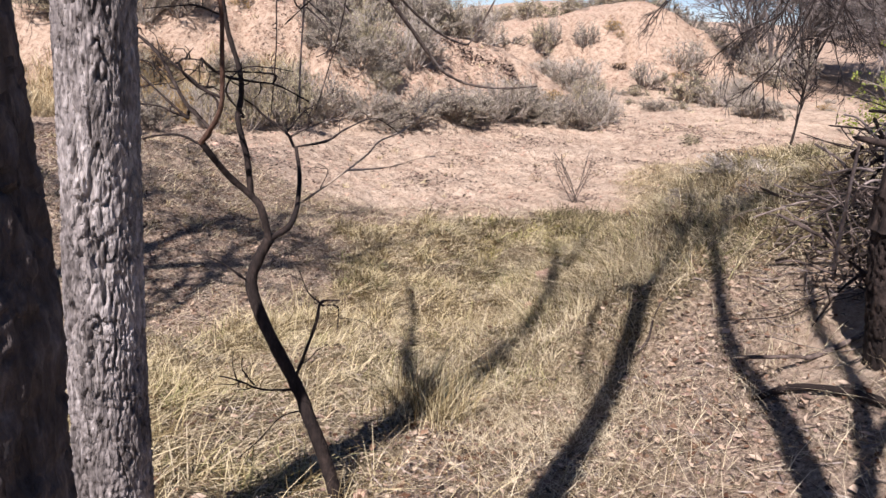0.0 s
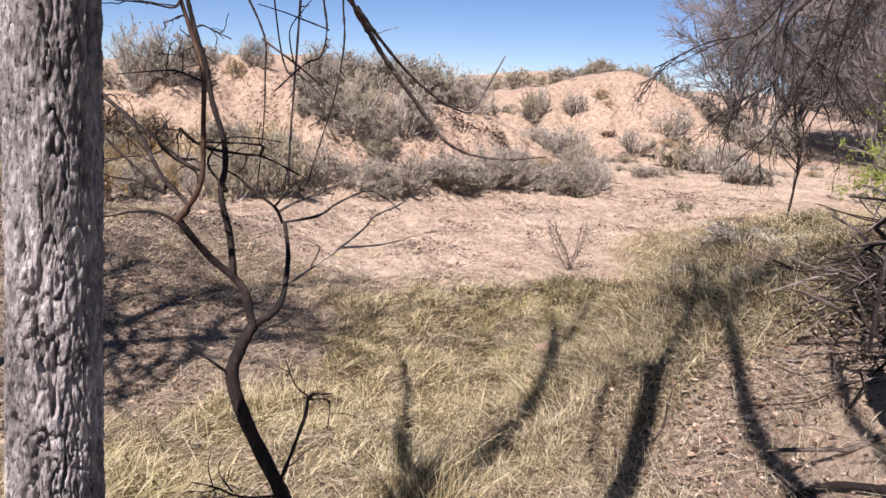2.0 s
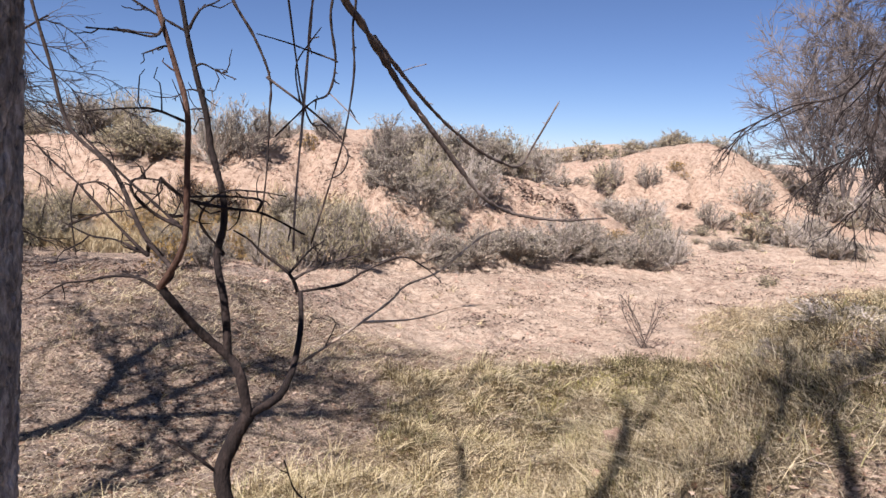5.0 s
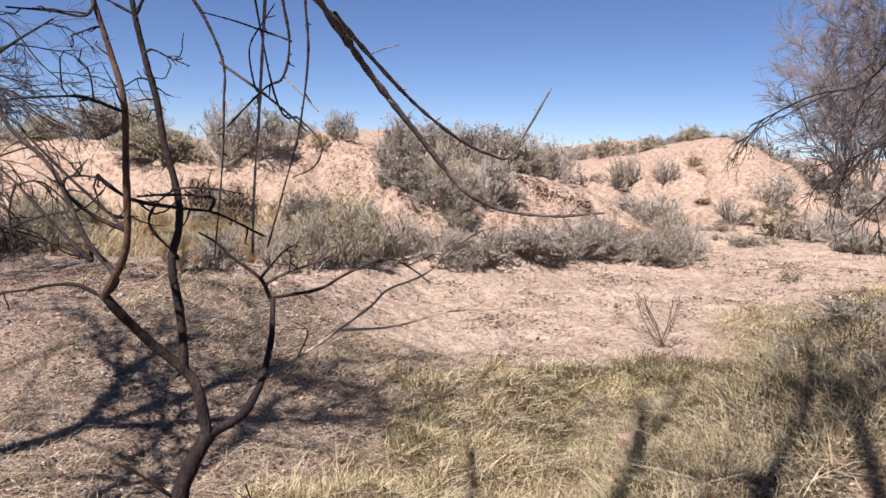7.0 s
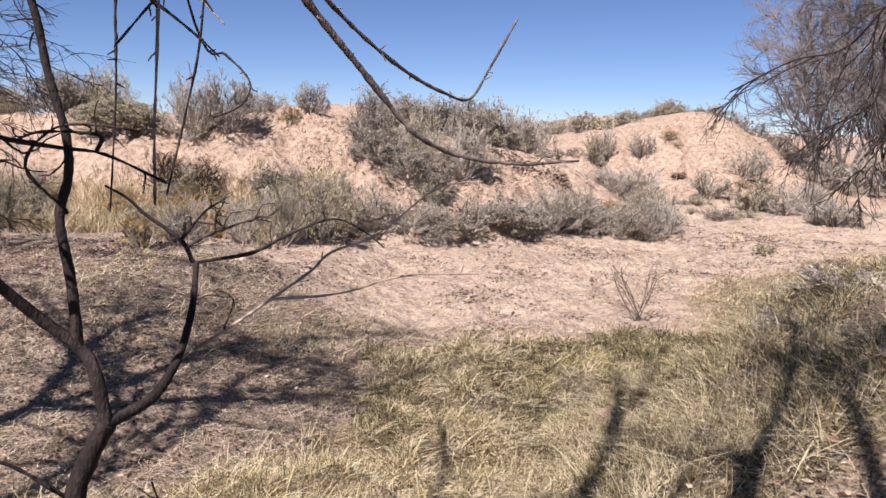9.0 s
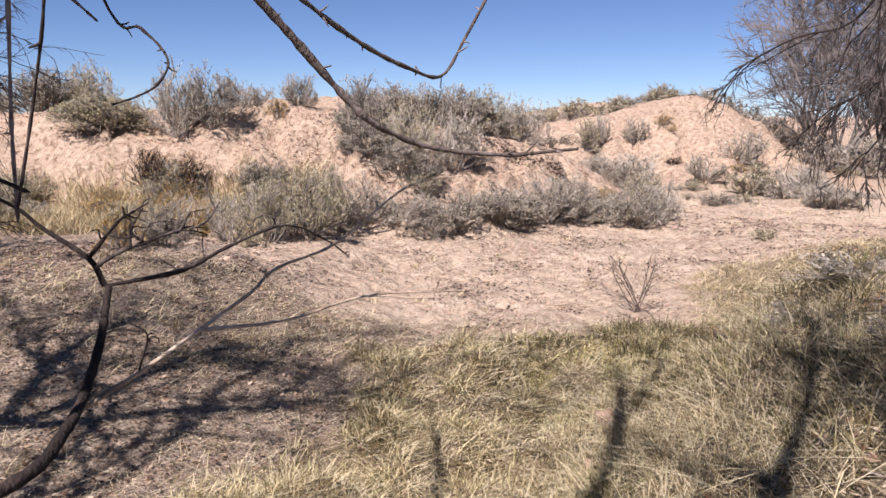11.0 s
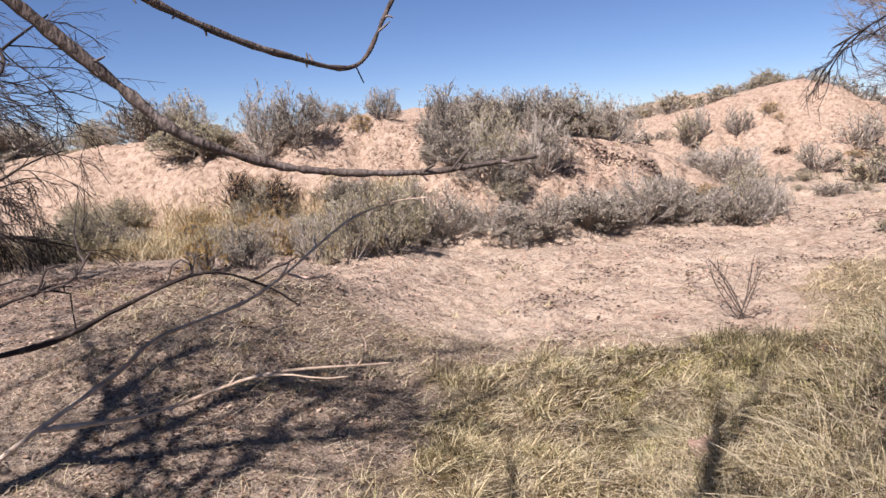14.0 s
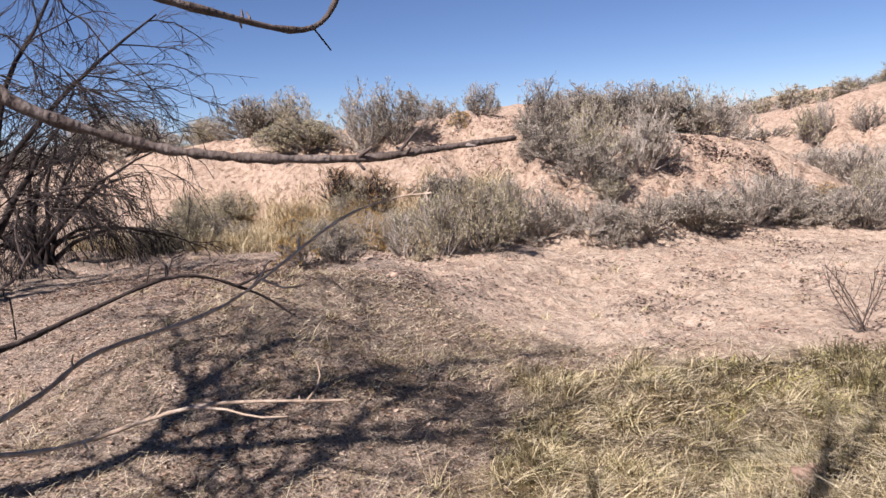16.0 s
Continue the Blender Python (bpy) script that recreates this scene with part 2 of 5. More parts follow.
def height(x, y):
    """Ground height in metres."""
    x, y = np.asarray(x, float), np.asarray(y, float)
    wob = fbm(x * 0.35, y * 0.35, 3, 5)
    z = ease(y, (-12, -4, 0, 2.5, 4.5, 6, 7.5, 9.5, 12, 16, 25, 40, 60, 400), (0.5, 0.25, 0.0, -0.42, -1.03, -1.5, -1.8, -1.78, -1.68, -1.58, -1.5, -1.7, -1.4, -0.6))
    # bank under the brush pile
    mid = ease(y, (0, 3.4, 4.6, 6.7, 8.2, 11, 14), (2.6, 1.98, 1.4, 1.42, 1.7, 4.0, 6.0))
    z = z + ease(y, (-3, 1, 4.5, 8, 11, 16, 20), (0.4, 0.9, 1.75, 1.7, 1.3, 0.5, 0)) * smooth(-1.5, 1.7, x - mid) * (1 - 0.5 * smooth(9, 16, x))
    # bank across the gully
    z = z + ease(y, (2, 5, 6.5, 8, 9, 11, 14, 17, 20), (0.05, 0.15, 0.5, 1.05, 1.15, 1.05, 0.7, 0.4, 0.1)) * smooth(0.9, 4.6, -x + 0.5 * wob)
    z = z + 0.12 * smooth(-0.5, 0.5, wob)
    # hummocks under the grass
    z = z + 0.30 * smooth(3.2, 5.0, y) * (1 - smooth(10.3, 12, y)) * smooth(-2.6, -1.0, x) * (1 - smooth(4, 6, x)) * fbm(x * 1.9, y * 1.5, 3, 57)
    # near ridge
    foot = ridge_foot(x) + 1.1 * wob
    run = 4.3 + 0.6 * wob
    rise = smooth(0, 1, (y - foot) / run) * 0.55 + 0.45 * np.clip((y - foot) / run, 0, 1)
    back = 1 - smooth(3, 14, y - foot - run) * smooth(-9, -2, x) * 0.9
    z = z + ridge_crest(x) * rise * back
    gul = np.abs(fbm(x * 0.9 + 3, y * 0.22, 3, 21))
    z = z - 0.35 * (0.18 - np.clip(gul, 0, 0.18)) / 0.18 * smooth(0.15, 0.5, rise) * (1 - smooth(0.85, 1.0, rise)) * smooth(0.5, 2, ridge_crest(x))
    # far mound: a long low apron, a steeper gullied face and a broken plateau behind
    s = np.clip((y - mound_foot(x) - 0.9 * wob) / 13.0, 0, 1.3)
    face = np.interp(s, (0, 0.2, 0.45, 0.62, 0.8, 0.92, 1.0, 1.3), (0, 0.06, 0.21, 0.47, 0.8, 0.94, 1.0, 1.02))
    top = mound_crest(x) * (1 + 0.07 * fbm(x * 0.7, y * 0.2, 3, 31))
    z = z + top * face * (1 - 0.25 * smooth(42, 56, y))
    cleft = np.abs(fbm(x * 0.55 + 7, y * 0.16, 3, 33))
    z = z - 0.55 * (0.16 - np.clip(cleft, 0, 0.16)) / 0.16 * smooth(0.3, 0.55, s) * (1 - smooth(0.85, 1.02, s)) * smooth(1.0, 2.5, top)
    z = z + 0.30 * smooth(0.3, 0.55, s) * (1 - smooth(0.9, 1.02, s)) * smooth(1, 2.5, top) * np.abs(fbm(x * 1.1, y * 0.8, 3, 37))
    z = z + 1.2 * smooth(56, 80, y) * smooth(-2, 10, x)
    # roughness
    near = 1 - smooth(14, 40, np.hypot(x, y))
    z = z + 0.05 * fbm(x * 1.3, y * 1.3, 4, 3) + near * 0.035 * fbm(x * 5, y * 5, 3, 11) + 0.16 * smooth(17, 22, y) * fbm(x * 0.6, y * 0.6, 4, 41)
    # trodden hummocks in the wash, crumbling clods on the slopes
    z = z + 0.12 * smooth(10.5, 12.5, y) * (1 - smooth(28, 45, y)) * (fbm(x * 1.6, y * 1.6, 4, 43) - 1.2 * np.abs(fbm(x * 2.3, y * 2.3, 3, 47)))
    z = z + 0.17 * smooth(0.1, 0.5, rise) * smooth(0.5, 2, ridge_crest(x)) * np.abs(fbm(x * 2.6, y * 2.6, 3, 49))
    return z


def mesh_object(name, verts, faces, mat, parent=None, label="", smooth_shade=False):
    me = bpy.data.meshes.new(name)
    me.from_pydata(verts.tolist() if hasattr(verts, "tolist") else verts, [], faces.tolist() if hasattr(faces, "tolist") else faces)
    me.materials.append(mat)
    if smooth_shade:
        me.polygons.foreach_set("use_smooth", [True] * len(me.polygons))
    ob = new(name, me)
    ob.parent = parent
    if label:
        ob["label"] = label
    return ob


def spaced(lo, hi, fine, grow, centre):
    """Grid lines, fine round the centre and wider away from it."""
    out, s, v = [centre], fine, centre
    while v < hi:
        v += s
        s *= grow
        out.append(v)
    s, v, low = fine, centre, []
    while v > lo:
        v -= s
        s *= grow
        low.append(v)
    return np.array(low[::-1] + out)


def build_ground():
    xs = spaced(-900, 900, 0.06, 1.0245, 0.0)
    ys = np.concatenate([-np.geomspace(300, 0.4, 26), np.arange(-0.3, 12, 0.075), np.arange(12, 27, 0.12), np.arange(27, 30, 0.3), np.geomspace(30, 60, 130)[1:], np.geomspace(60, 1500, 40)[1:]])
    X, Y = np.meshgrid(xs, ys)
    Z = height(X, Y)
    nx, ny = len(xs), len(ys)
    verts = np.stack([X, Y, Z], -1).reshape(-1, 3)
    i = (np.arange(ny - 1)[:, None] * nx + np.arange(nx - 1)[None]).reshape(-1)
    faces = np.stack([i, i + 1, i + nx + 1, i + nx], -1)
    ob = mesh_object("ground", verts, faces, GROUND, smooth_shade=True)
    litter, turf, crust = zones(X.reshape(-1), Y.reshape(-1))
    col = np.ones((nx * ny, 4))
    col[:, 0], col[:, 1], col[:, 2] = litter, turf, crust
    at = ob.data.color_attributes.new("zone", "FLOAT_COLOR", "POINT")
    at.data.foreach_set("color", col.reshape(-1))
    return tagged(ob, "pink tan sandy ground with leaf litter and eroded ridges", "ground", kind="structure")


def zones(x, y):
    """How much leaf litter, grass and hard eroded crust the ground carries."""
    wob = fbm(x * 0.5, y * 0.5, 4, 51)
    gully = smooth(-2.1, -0.9, x + 0.9 * wob + 0.4 * np.clip(7.8 - y, 0, 3)) * (1 - smooth(3.2, 5.5, x - 0.25 * (y - 6))) * smooth(2.9, 4.4, y + 0.9 * wob + 1.7 * smooth(0.15, -0.6, x)) * (1 - smooth(10.2, 12.0, y + 1.6 * wob - 0.25 * x))
    gold = smooth(2.2, 4.5, x) * smooth(10.3, 11.6, y) * (1 - smooth(14, 18, y - 0.5 * (x - 5)))
    turf = np.clip(gully + gold * 0.8, 0, 1)
    litter = (1 - smooth(10.5, 14.0, y + 1.5 * wob + 0.55 * (x + 2))) * smooth(-40, -5, x) * 1.0
    litter = np.maximum(litter, (1 - smooth(5, 9, y)))
    litter = np.maximum(litter, 0.55 * smooth(-3.5, -7, x) * (1 - smooth(14, 17, y)))
    # bare sandy scarp below the brush pile
    litter = litter * (1 - 0.95 * np.exp(-((x - 1.9) / 0.26) ** 4 - ((y - 3.25) / 0.42) ** 4))
    crust = np.maximum(smooth(0.3, 1.2, y - ridge_foot(x)) * (1 - smooth(3.5, 5.5, x)), smooth(0.5, 4, y - mound_foot(x)))
    return np.clip(litter, 0, 1), turf, crust


ground = build_ground()


# ---- branch work ----
def tubes(lines, radii, sides=3):
    """Many swept branches at once: lines (n, k, 3), radii (n, k)."""
    lines, radii = np.asarray(lines, float), np.asarray(radii, float)
    n, k, _ = lines.shape
    tan = np.gradient(lines, axis=1)
    tan /= np.linalg.norm(tan, axis=2, keepdims=True) + 1e-9
    ref = np.where(np.abs(tan[:, :1, 2:3]) > 0.9, np.array([1.0, 0, 0]), np.array([0, 0, 1.0]))
    ref = np.repeat(ref, k, axis=1)
    u = np.cross(tan, ref)
    u /= np.linalg.norm(u, axis=2, keepdims=True) + 1e-9
    v = np.cross(tan, u)
    a = np.arange(sides) * 2 * np.pi / sides
    ring = u[:, :, None] * np.cos(a)[:, None] + v[:, :, None] * np.sin(a)[:, None]
    verts = (lines[:, :, None] + ring * radii[:, :, None, None]).reshape(-1, 3)
    base = (np.arange(n)[:, None, None] * k + np.arange(k - 1)[None, :, None]) * sides
    s = np.arange(sides)[None, None]
    s2 = (s + 1) % sides
    faces = np.stack([base + s, base + s2, base + sides + s2, base + sides + s], -1).reshape(-1, 4)
    return verts, faces


def joined(*pairs):
    vs, fs, off = [], [], 0
    for v, f in pairs:
        vs.append(v)
        fs.extend((f + off).tolist())
        off += len(v)
    return np.concatenate(vs), fs


def grow(start, way, length, r0, r1, steps=4, wiggle=0.15, lift=0.0):
    """Wandering lines from start points; lift bends them up (or down)."""
    n = len(start)
    way = way / (np.linalg.norm(way, axis=1, keepdims=True) + 1e-9)
    pts, step = [start], (length / steps)[:, None]
    p = start
    for _ in range(steps):
        way = way + rng.normal(0, wiggle, (n, 3)) + np.array([0, 0, lift])
        way /= np.linalg.norm(way, axis=1, keepdims=True) + 1e-9
        p = p + way * step
        pts.append(p)
    t = np.linspace(0, 1, steps + 1)[None]
    return np.stack(pts, 1), r0[:, None] * (1 - t) + r1[:, None] * t


def sprout(lines, count, angle, lo=0.25, hi=1.0):
    """Starts and ways of side shoots on the given lines."""
    n, k, _ = lines.shape
    who = np.repeat(np.arange(n), count)
    t = rng.uniform(lo, hi, len(who)) * (k - 1.001)
    i = t.astype(int)
    f = (t - i)[:, None]
    a, b = lines[who, i], lines[who, i + 1]
    way = b - a
    way /= np.linalg.norm(way, axis=1, keepdims=True) + 1e-9
    side = rng.normal(0, 1, way.shape)
    side -= (side * way).sum(1, keepdims=True) * way
    side /= np.linalg.norm(side, axis=1, keepdims=True) + 1e-9
    ang = rng.normal(angle, angle * 0.25, len(who))[:, None]
    return a + (b - a) * f, way * np.cos(ang) + side * np.sin(ang), who, t / (k - 1)


def leaves(points, size, upright=0.0, broad=0.28):
    """A small folded leaf (two triangles) at each point."""
    n = len(points)
    a = rng.normal(0, 1, (n, 3))
    a[:, 2] += upright
    a /= np.linalg.norm(a, axis=1, keepdims=True)
    b = np.cross(a, rng.normal(0, 1, (n, 3)))
    b /= np.linalg.norm(b, axis=1, keepdims=True) + 1e-9
    s = (size * rng.uniform(0.6, 1.3, n))[:, None]
    c = np.cross(a, b) * s * 0.15
    v = np.stack([points, points + a * s * 0.5 + b * s * broad + c, points + a * s, points + a * s * 0.5 - b * s * broad + c], 1).reshape(-1, 3)
    i = np.arange(n)[:, None] * 4
    return v, np.concatenate([i + [[0, 1, 2]], i + [[0, 2, 3]]])


def thing(name, at, label, category, group="", kind=""):
    ob = new(name)
    ob.empty_display_size = 0.1
    ob.matrix_basis = Matrix.Translation(at)
    return tagged(ob, label, category, group, kind)


def on_ground(x, y, sink=0.0):
    return float(x), float(y), float(height(x, y)) - sink


# ---- trees beside the path ----
def spline(points, per=6):
    """Catmull-Rom through the given points."""
    p = np.array(points, float)
    p = np.vstack([2 * p[0] - p[1], p, 2 * p[-1] - p[-2]])
    out = []
    for i in range(1, len(p) - 2):
        for t in np.arange(per) / per:
            a, b, c, d = p[i - 1:i + 3]
            out.append(0.5 * (2 * b + (c - a) * t + (2 * a - 5 * b + 4 * c - d) * t * t + (3 * b - a - 3 * c + d) * t ** 3))
    out.append(p[-2])
    return np.array(out)


def limb(points, r0, r1, sides=8, knots=0.12, per=6, tip=0.6):
    """A gnarled swept branch: nodes along it and a blunt tip."""
    c = spline(points, per)
    t = np.linspace(0, 1, len(c))
    r = (r0 + (r1 - r0) * t) * (1 + knots * rng.normal(0, 1, len(c)))
    r = np.maximum(r, 0.0008)
    c = np.vstack([c, c[-1] + (c[-1] - c[-2]) * 0.3])
    r = np.append(r, r[-1] * tip * 0.2)
    return tubes(c[None], r[None], sides)


def bark_trunk(points, r0, r1, depth, sides=110, per=60, seed=0, furrow=10.0):
    """A trunk whose bark is broken into long ridges, plates and furrows."""
    c = spline(points, per)
    k = len(c)
    t = np.linspace(0, 1, k)
    r = r0 + (r1 - r0) * t
    ln = np.concatenate([[0], np.cumsum(np.linalg.norm(np.diff(c, axis=0), axis=1))])
    a = np.arange(sides) / sides * 2 * np.pi
    A, S = np.meshgrid(a, ln)
    X = ((A + np.pi / 2) % (2 * np.pi)) / (2 * np.pi) * furrow * 2.3
    warp = fbm(X * 0.35, S * 3.0, 3, seed)
    warp2 = fbm(X * 0.9 + 40, S * 6.0, 3, seed + 2)
    deep = smooth(0.0, 0.085, np.abs(value_noise(X * 0.85 + warp * 2.6, S * 6.5 + warp2 * 2.6, seed + 3)))
    crack = smooth(0.0, 0.07, np.abs(value_noise(X * 1.6 + warp2 * 2.5, S * 17 + warp * 5, seed + 5)))
    small = smooth(0.0, 0.16, np.abs(value_noise(X * 3.4 + warp2 * 3, S * 34 + warp * 3, seed + 6)))
    ridge = deep * (0.6 + 0.4 * crack) * (0.8 + 0.2 * small)
    fine = fbm(X * 4, S * 70, 3, seed + 8)
    R = r[:, None] + depth * (ridge - 0.75) + depth * 0.22 * fine + r[:, None] * 0.10 * fbm(X * 0.2, S * 1.6, 2, seed + 9) * np.sin(X / (furrow * 2.3) * np.pi)
    tan = np.gradient(c, axis=0)
    tan /= np.linalg.norm(tan, axis=1, keepdims=True)
    ux = np.cross(tan, [0, 1.0, 0])
    ux /= np.linalg.norm(ux, axis=1, keepdims=True)
    uy = np.cross(tan, ux)
    v = c[:, None] + (ux[:, None] * np.cos(A)[..., None] + uy[:, None] * np.sin(A)[..., None]) * R[..., None]
    base = (np.arange(k - 1) * sides)[:, None]
    s = np.arange(sides)[None]
    s2 = (s + 1) % sides
    f = np.stack([base + s, base + s2, base + sides + s2, base + sides + s], -1).reshape(-1, 4)
    return v.reshape(-1, 3), f


def put(name, pair, mat, parent, label="", shade=True):
    v, f = pair
    off, up = np.zeros(3), parent
    while up:
        off, up = off + np.array(up.matrix_basis.translation), up.parent
    return mesh_object(name, v - off, f, mat, parent, label, shade)


def twig_crown(starts, ways, length, radius, levels, mat_name="twigs", droop=-0.03):
    """Joined fine branching from the given limb ends."""
    pairs, n = [], len(starts)
    lines, rad = grow(starts, ways, length * rng.uniform(0.7, 1.2, n), np.full(n, radius), np.full(n, radius * 0.45), 6, 0.16, droop)
    pairs.append(tubes(lines, rad, 4))
    for count, angle, ls, rs in levels:
        st, wy, _, _ = sprout(lines, count, angle)
        m = len(st)
        length, radius = length * ls, radius * rs
        lines, rad = grow(st, wy, length * rng.uniform(0.5, 1.3, m), np.full(m, radius), np.full(m, radius * 0.5), 4, 0.17, droop)
        pairs.append(tubes(lines, rad, 3))
    return joined(*pairs), lines


def shade_tree(at, line, r0, r1, label, forks, depth, sides, bark=BARK, seed=0, reach=1.6, dense=4):
    """A rough-barked tree: trunk, forked limbs and a bare crown above the path."""
    ob = thing("tree", at, label, "tree")
    put("trunk", bark_trunk(line, r0, r1, depth, sides, 110 if sides > 150 else 45 if sides > 100 else 12, seed), bark, ob, "", True)
    top = np.array(line[-1])
    ends, ways = [], []
    for way, length in forks:
        w = np.array(way, float)
        w /= np.linalg.norm(w)
        pts = [top - np.array([0, 0, 0.1])]
        for k in range(4):
            w = w + rng.normal(0, 0.16, 3)
            w /= np.linalg.norm(w)
            pts.append(pts[-1] + w * length / 4)
        put("limb", limb(pts, r1 * 0.8, r1 * 0.3, 10), bark, ob)
        for p in pts[1:]:
            ends.append(p)
            ways.append(w + rng.normal(0, 0.5, 3))
            ends.append(p)
            ways.append(w + rng.normal(0, 0.7, 3))
    pair, _ = twig_crown(np.array(ends), np.array(ways), reach, 0.03, [(dense, 0.7, 0.55, 0.45), (dense, 0.7, 0.5, 0.5)])
    tagged(put("bare_crown", pair, TWIG_DARK, ob), kind="stuff")
    return ob


# the grey bark again, darker: the close trunk's shade is in the colour
SHADE_BARK = material("shade-darkened bark", [(0.03, 0.024, 0.022), (0.085, 0.07, 0.064), (0.2, 0.175, 0.16)], 60, 0.95, 1.0, 90, (1, 1, 0.3))
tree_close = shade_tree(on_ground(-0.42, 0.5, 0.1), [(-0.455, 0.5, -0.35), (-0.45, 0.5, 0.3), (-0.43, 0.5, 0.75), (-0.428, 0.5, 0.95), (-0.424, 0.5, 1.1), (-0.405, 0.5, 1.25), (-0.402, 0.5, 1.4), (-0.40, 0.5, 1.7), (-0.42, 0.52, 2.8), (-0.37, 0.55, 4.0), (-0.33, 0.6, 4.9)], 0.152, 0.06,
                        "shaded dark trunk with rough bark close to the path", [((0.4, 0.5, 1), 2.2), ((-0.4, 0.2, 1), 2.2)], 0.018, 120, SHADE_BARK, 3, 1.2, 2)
tree_furrowed = shade_tree(on_ground(-1.0, 1.95, 0.1), [(-1.045, 1.95, -0.75), (-1.0, 1.95, -0.1), (-0.965, 1.95, 0.6), (-0.915, 1.95, 1.4), (-0.86, 1.95, 2.2), (-0.82, 1.95, 3.4), (-0.9, 1.95, 4.6), (-1.1, 1.95, 5.8)], 0.116, 0.07,
                           "straight grey tree trunk with deeply furrowed bark", [((-0.4, 0.3, 1), 2.6), ((0.3, 0.1, 1), 2.4)], 0.022, 220, BARK, 9)
put("limb", limb([(-0.88, 1.95, 2.0), (-1.32, 1.95, 2.5), (-1.71, 1.95, 3.3), (-2.37, 1.95, 4.8), (-3.0, 1.95, 6.4)], 0.06, 0.03, 9), BARK, tree_furrowed)
tree_behind = shade_tree(on_ground(0.84, 0.6, 0.1), [(0.92, 0.6, -0.2), (0.84, 0.6, 0.9), (0.72, 0.6, 1.9), (0.56, 0.6, 2.75), (0.42, 0.6, 3.3), (0.23, 0.6, 4.05), (0.04, 0.6, 5.4)], 0.07, 0.035,
                         "slim forked grey tree standing beside the path", [((-0.4, -0.1, 1), 1.6), ((0.3, 0.1, 1), 1.5)], 0.008, 40, BARK, 15, 1.1, 5)
put("limb", limb([(0.80, 0.6, 1.25), (0.86, 0.6, 2.3), (0.83, 0.6, 3.15), (0.70, 0.6, 3.8), (0.62, 0.6, 4.6)], 0.05, 0.02, 8), BARK, tree_behind)
put("limb", limb([(0.86, 0.6, 2.3), (1.05, 0.6, 2.9), (1.12, 0.6, 3.6), (1.3, 0.6, 4.4)], 0.035, 0.015, 8), BARK, tree_behind)
tree_slim = shade_tree(on_ground(-4.25, 2.2, 0.1), [(-4.25, 2.2, -0.4), (-4.2, 2.2, 0.7), (-4.3, 2.2, 1.9), (-4.35, 2.25, 3.2)], 0.09, 0.06,
                       "slim bare tree at the edge of the gully", [((-0.3, 0.1, 1), 2.0), ((0.4, 0.1, 1), 2.0)], 0.006, 30, BARK, 23)
tree_left = shade_tree(on_ground(-5.5, 2.6, 0.1), [(-5.5, 2.6, -0.4), (-5.42, 2.6, 1.1), (-5.5, 2.65, 2.8), (-5.42, 2.7, 4.2)], 0.13, 0.08,
                       "bare spreading tree at the edge of the gully", [((-0.55, 0.1, 1), 4.2), ((0.1, 0.05, 1), 4.4), ((0.55, 0.1, 1), 3.6), ((-0.2, 0.5, 1), 3.4)], 0.008, 40, BARK, 19, 1.9)


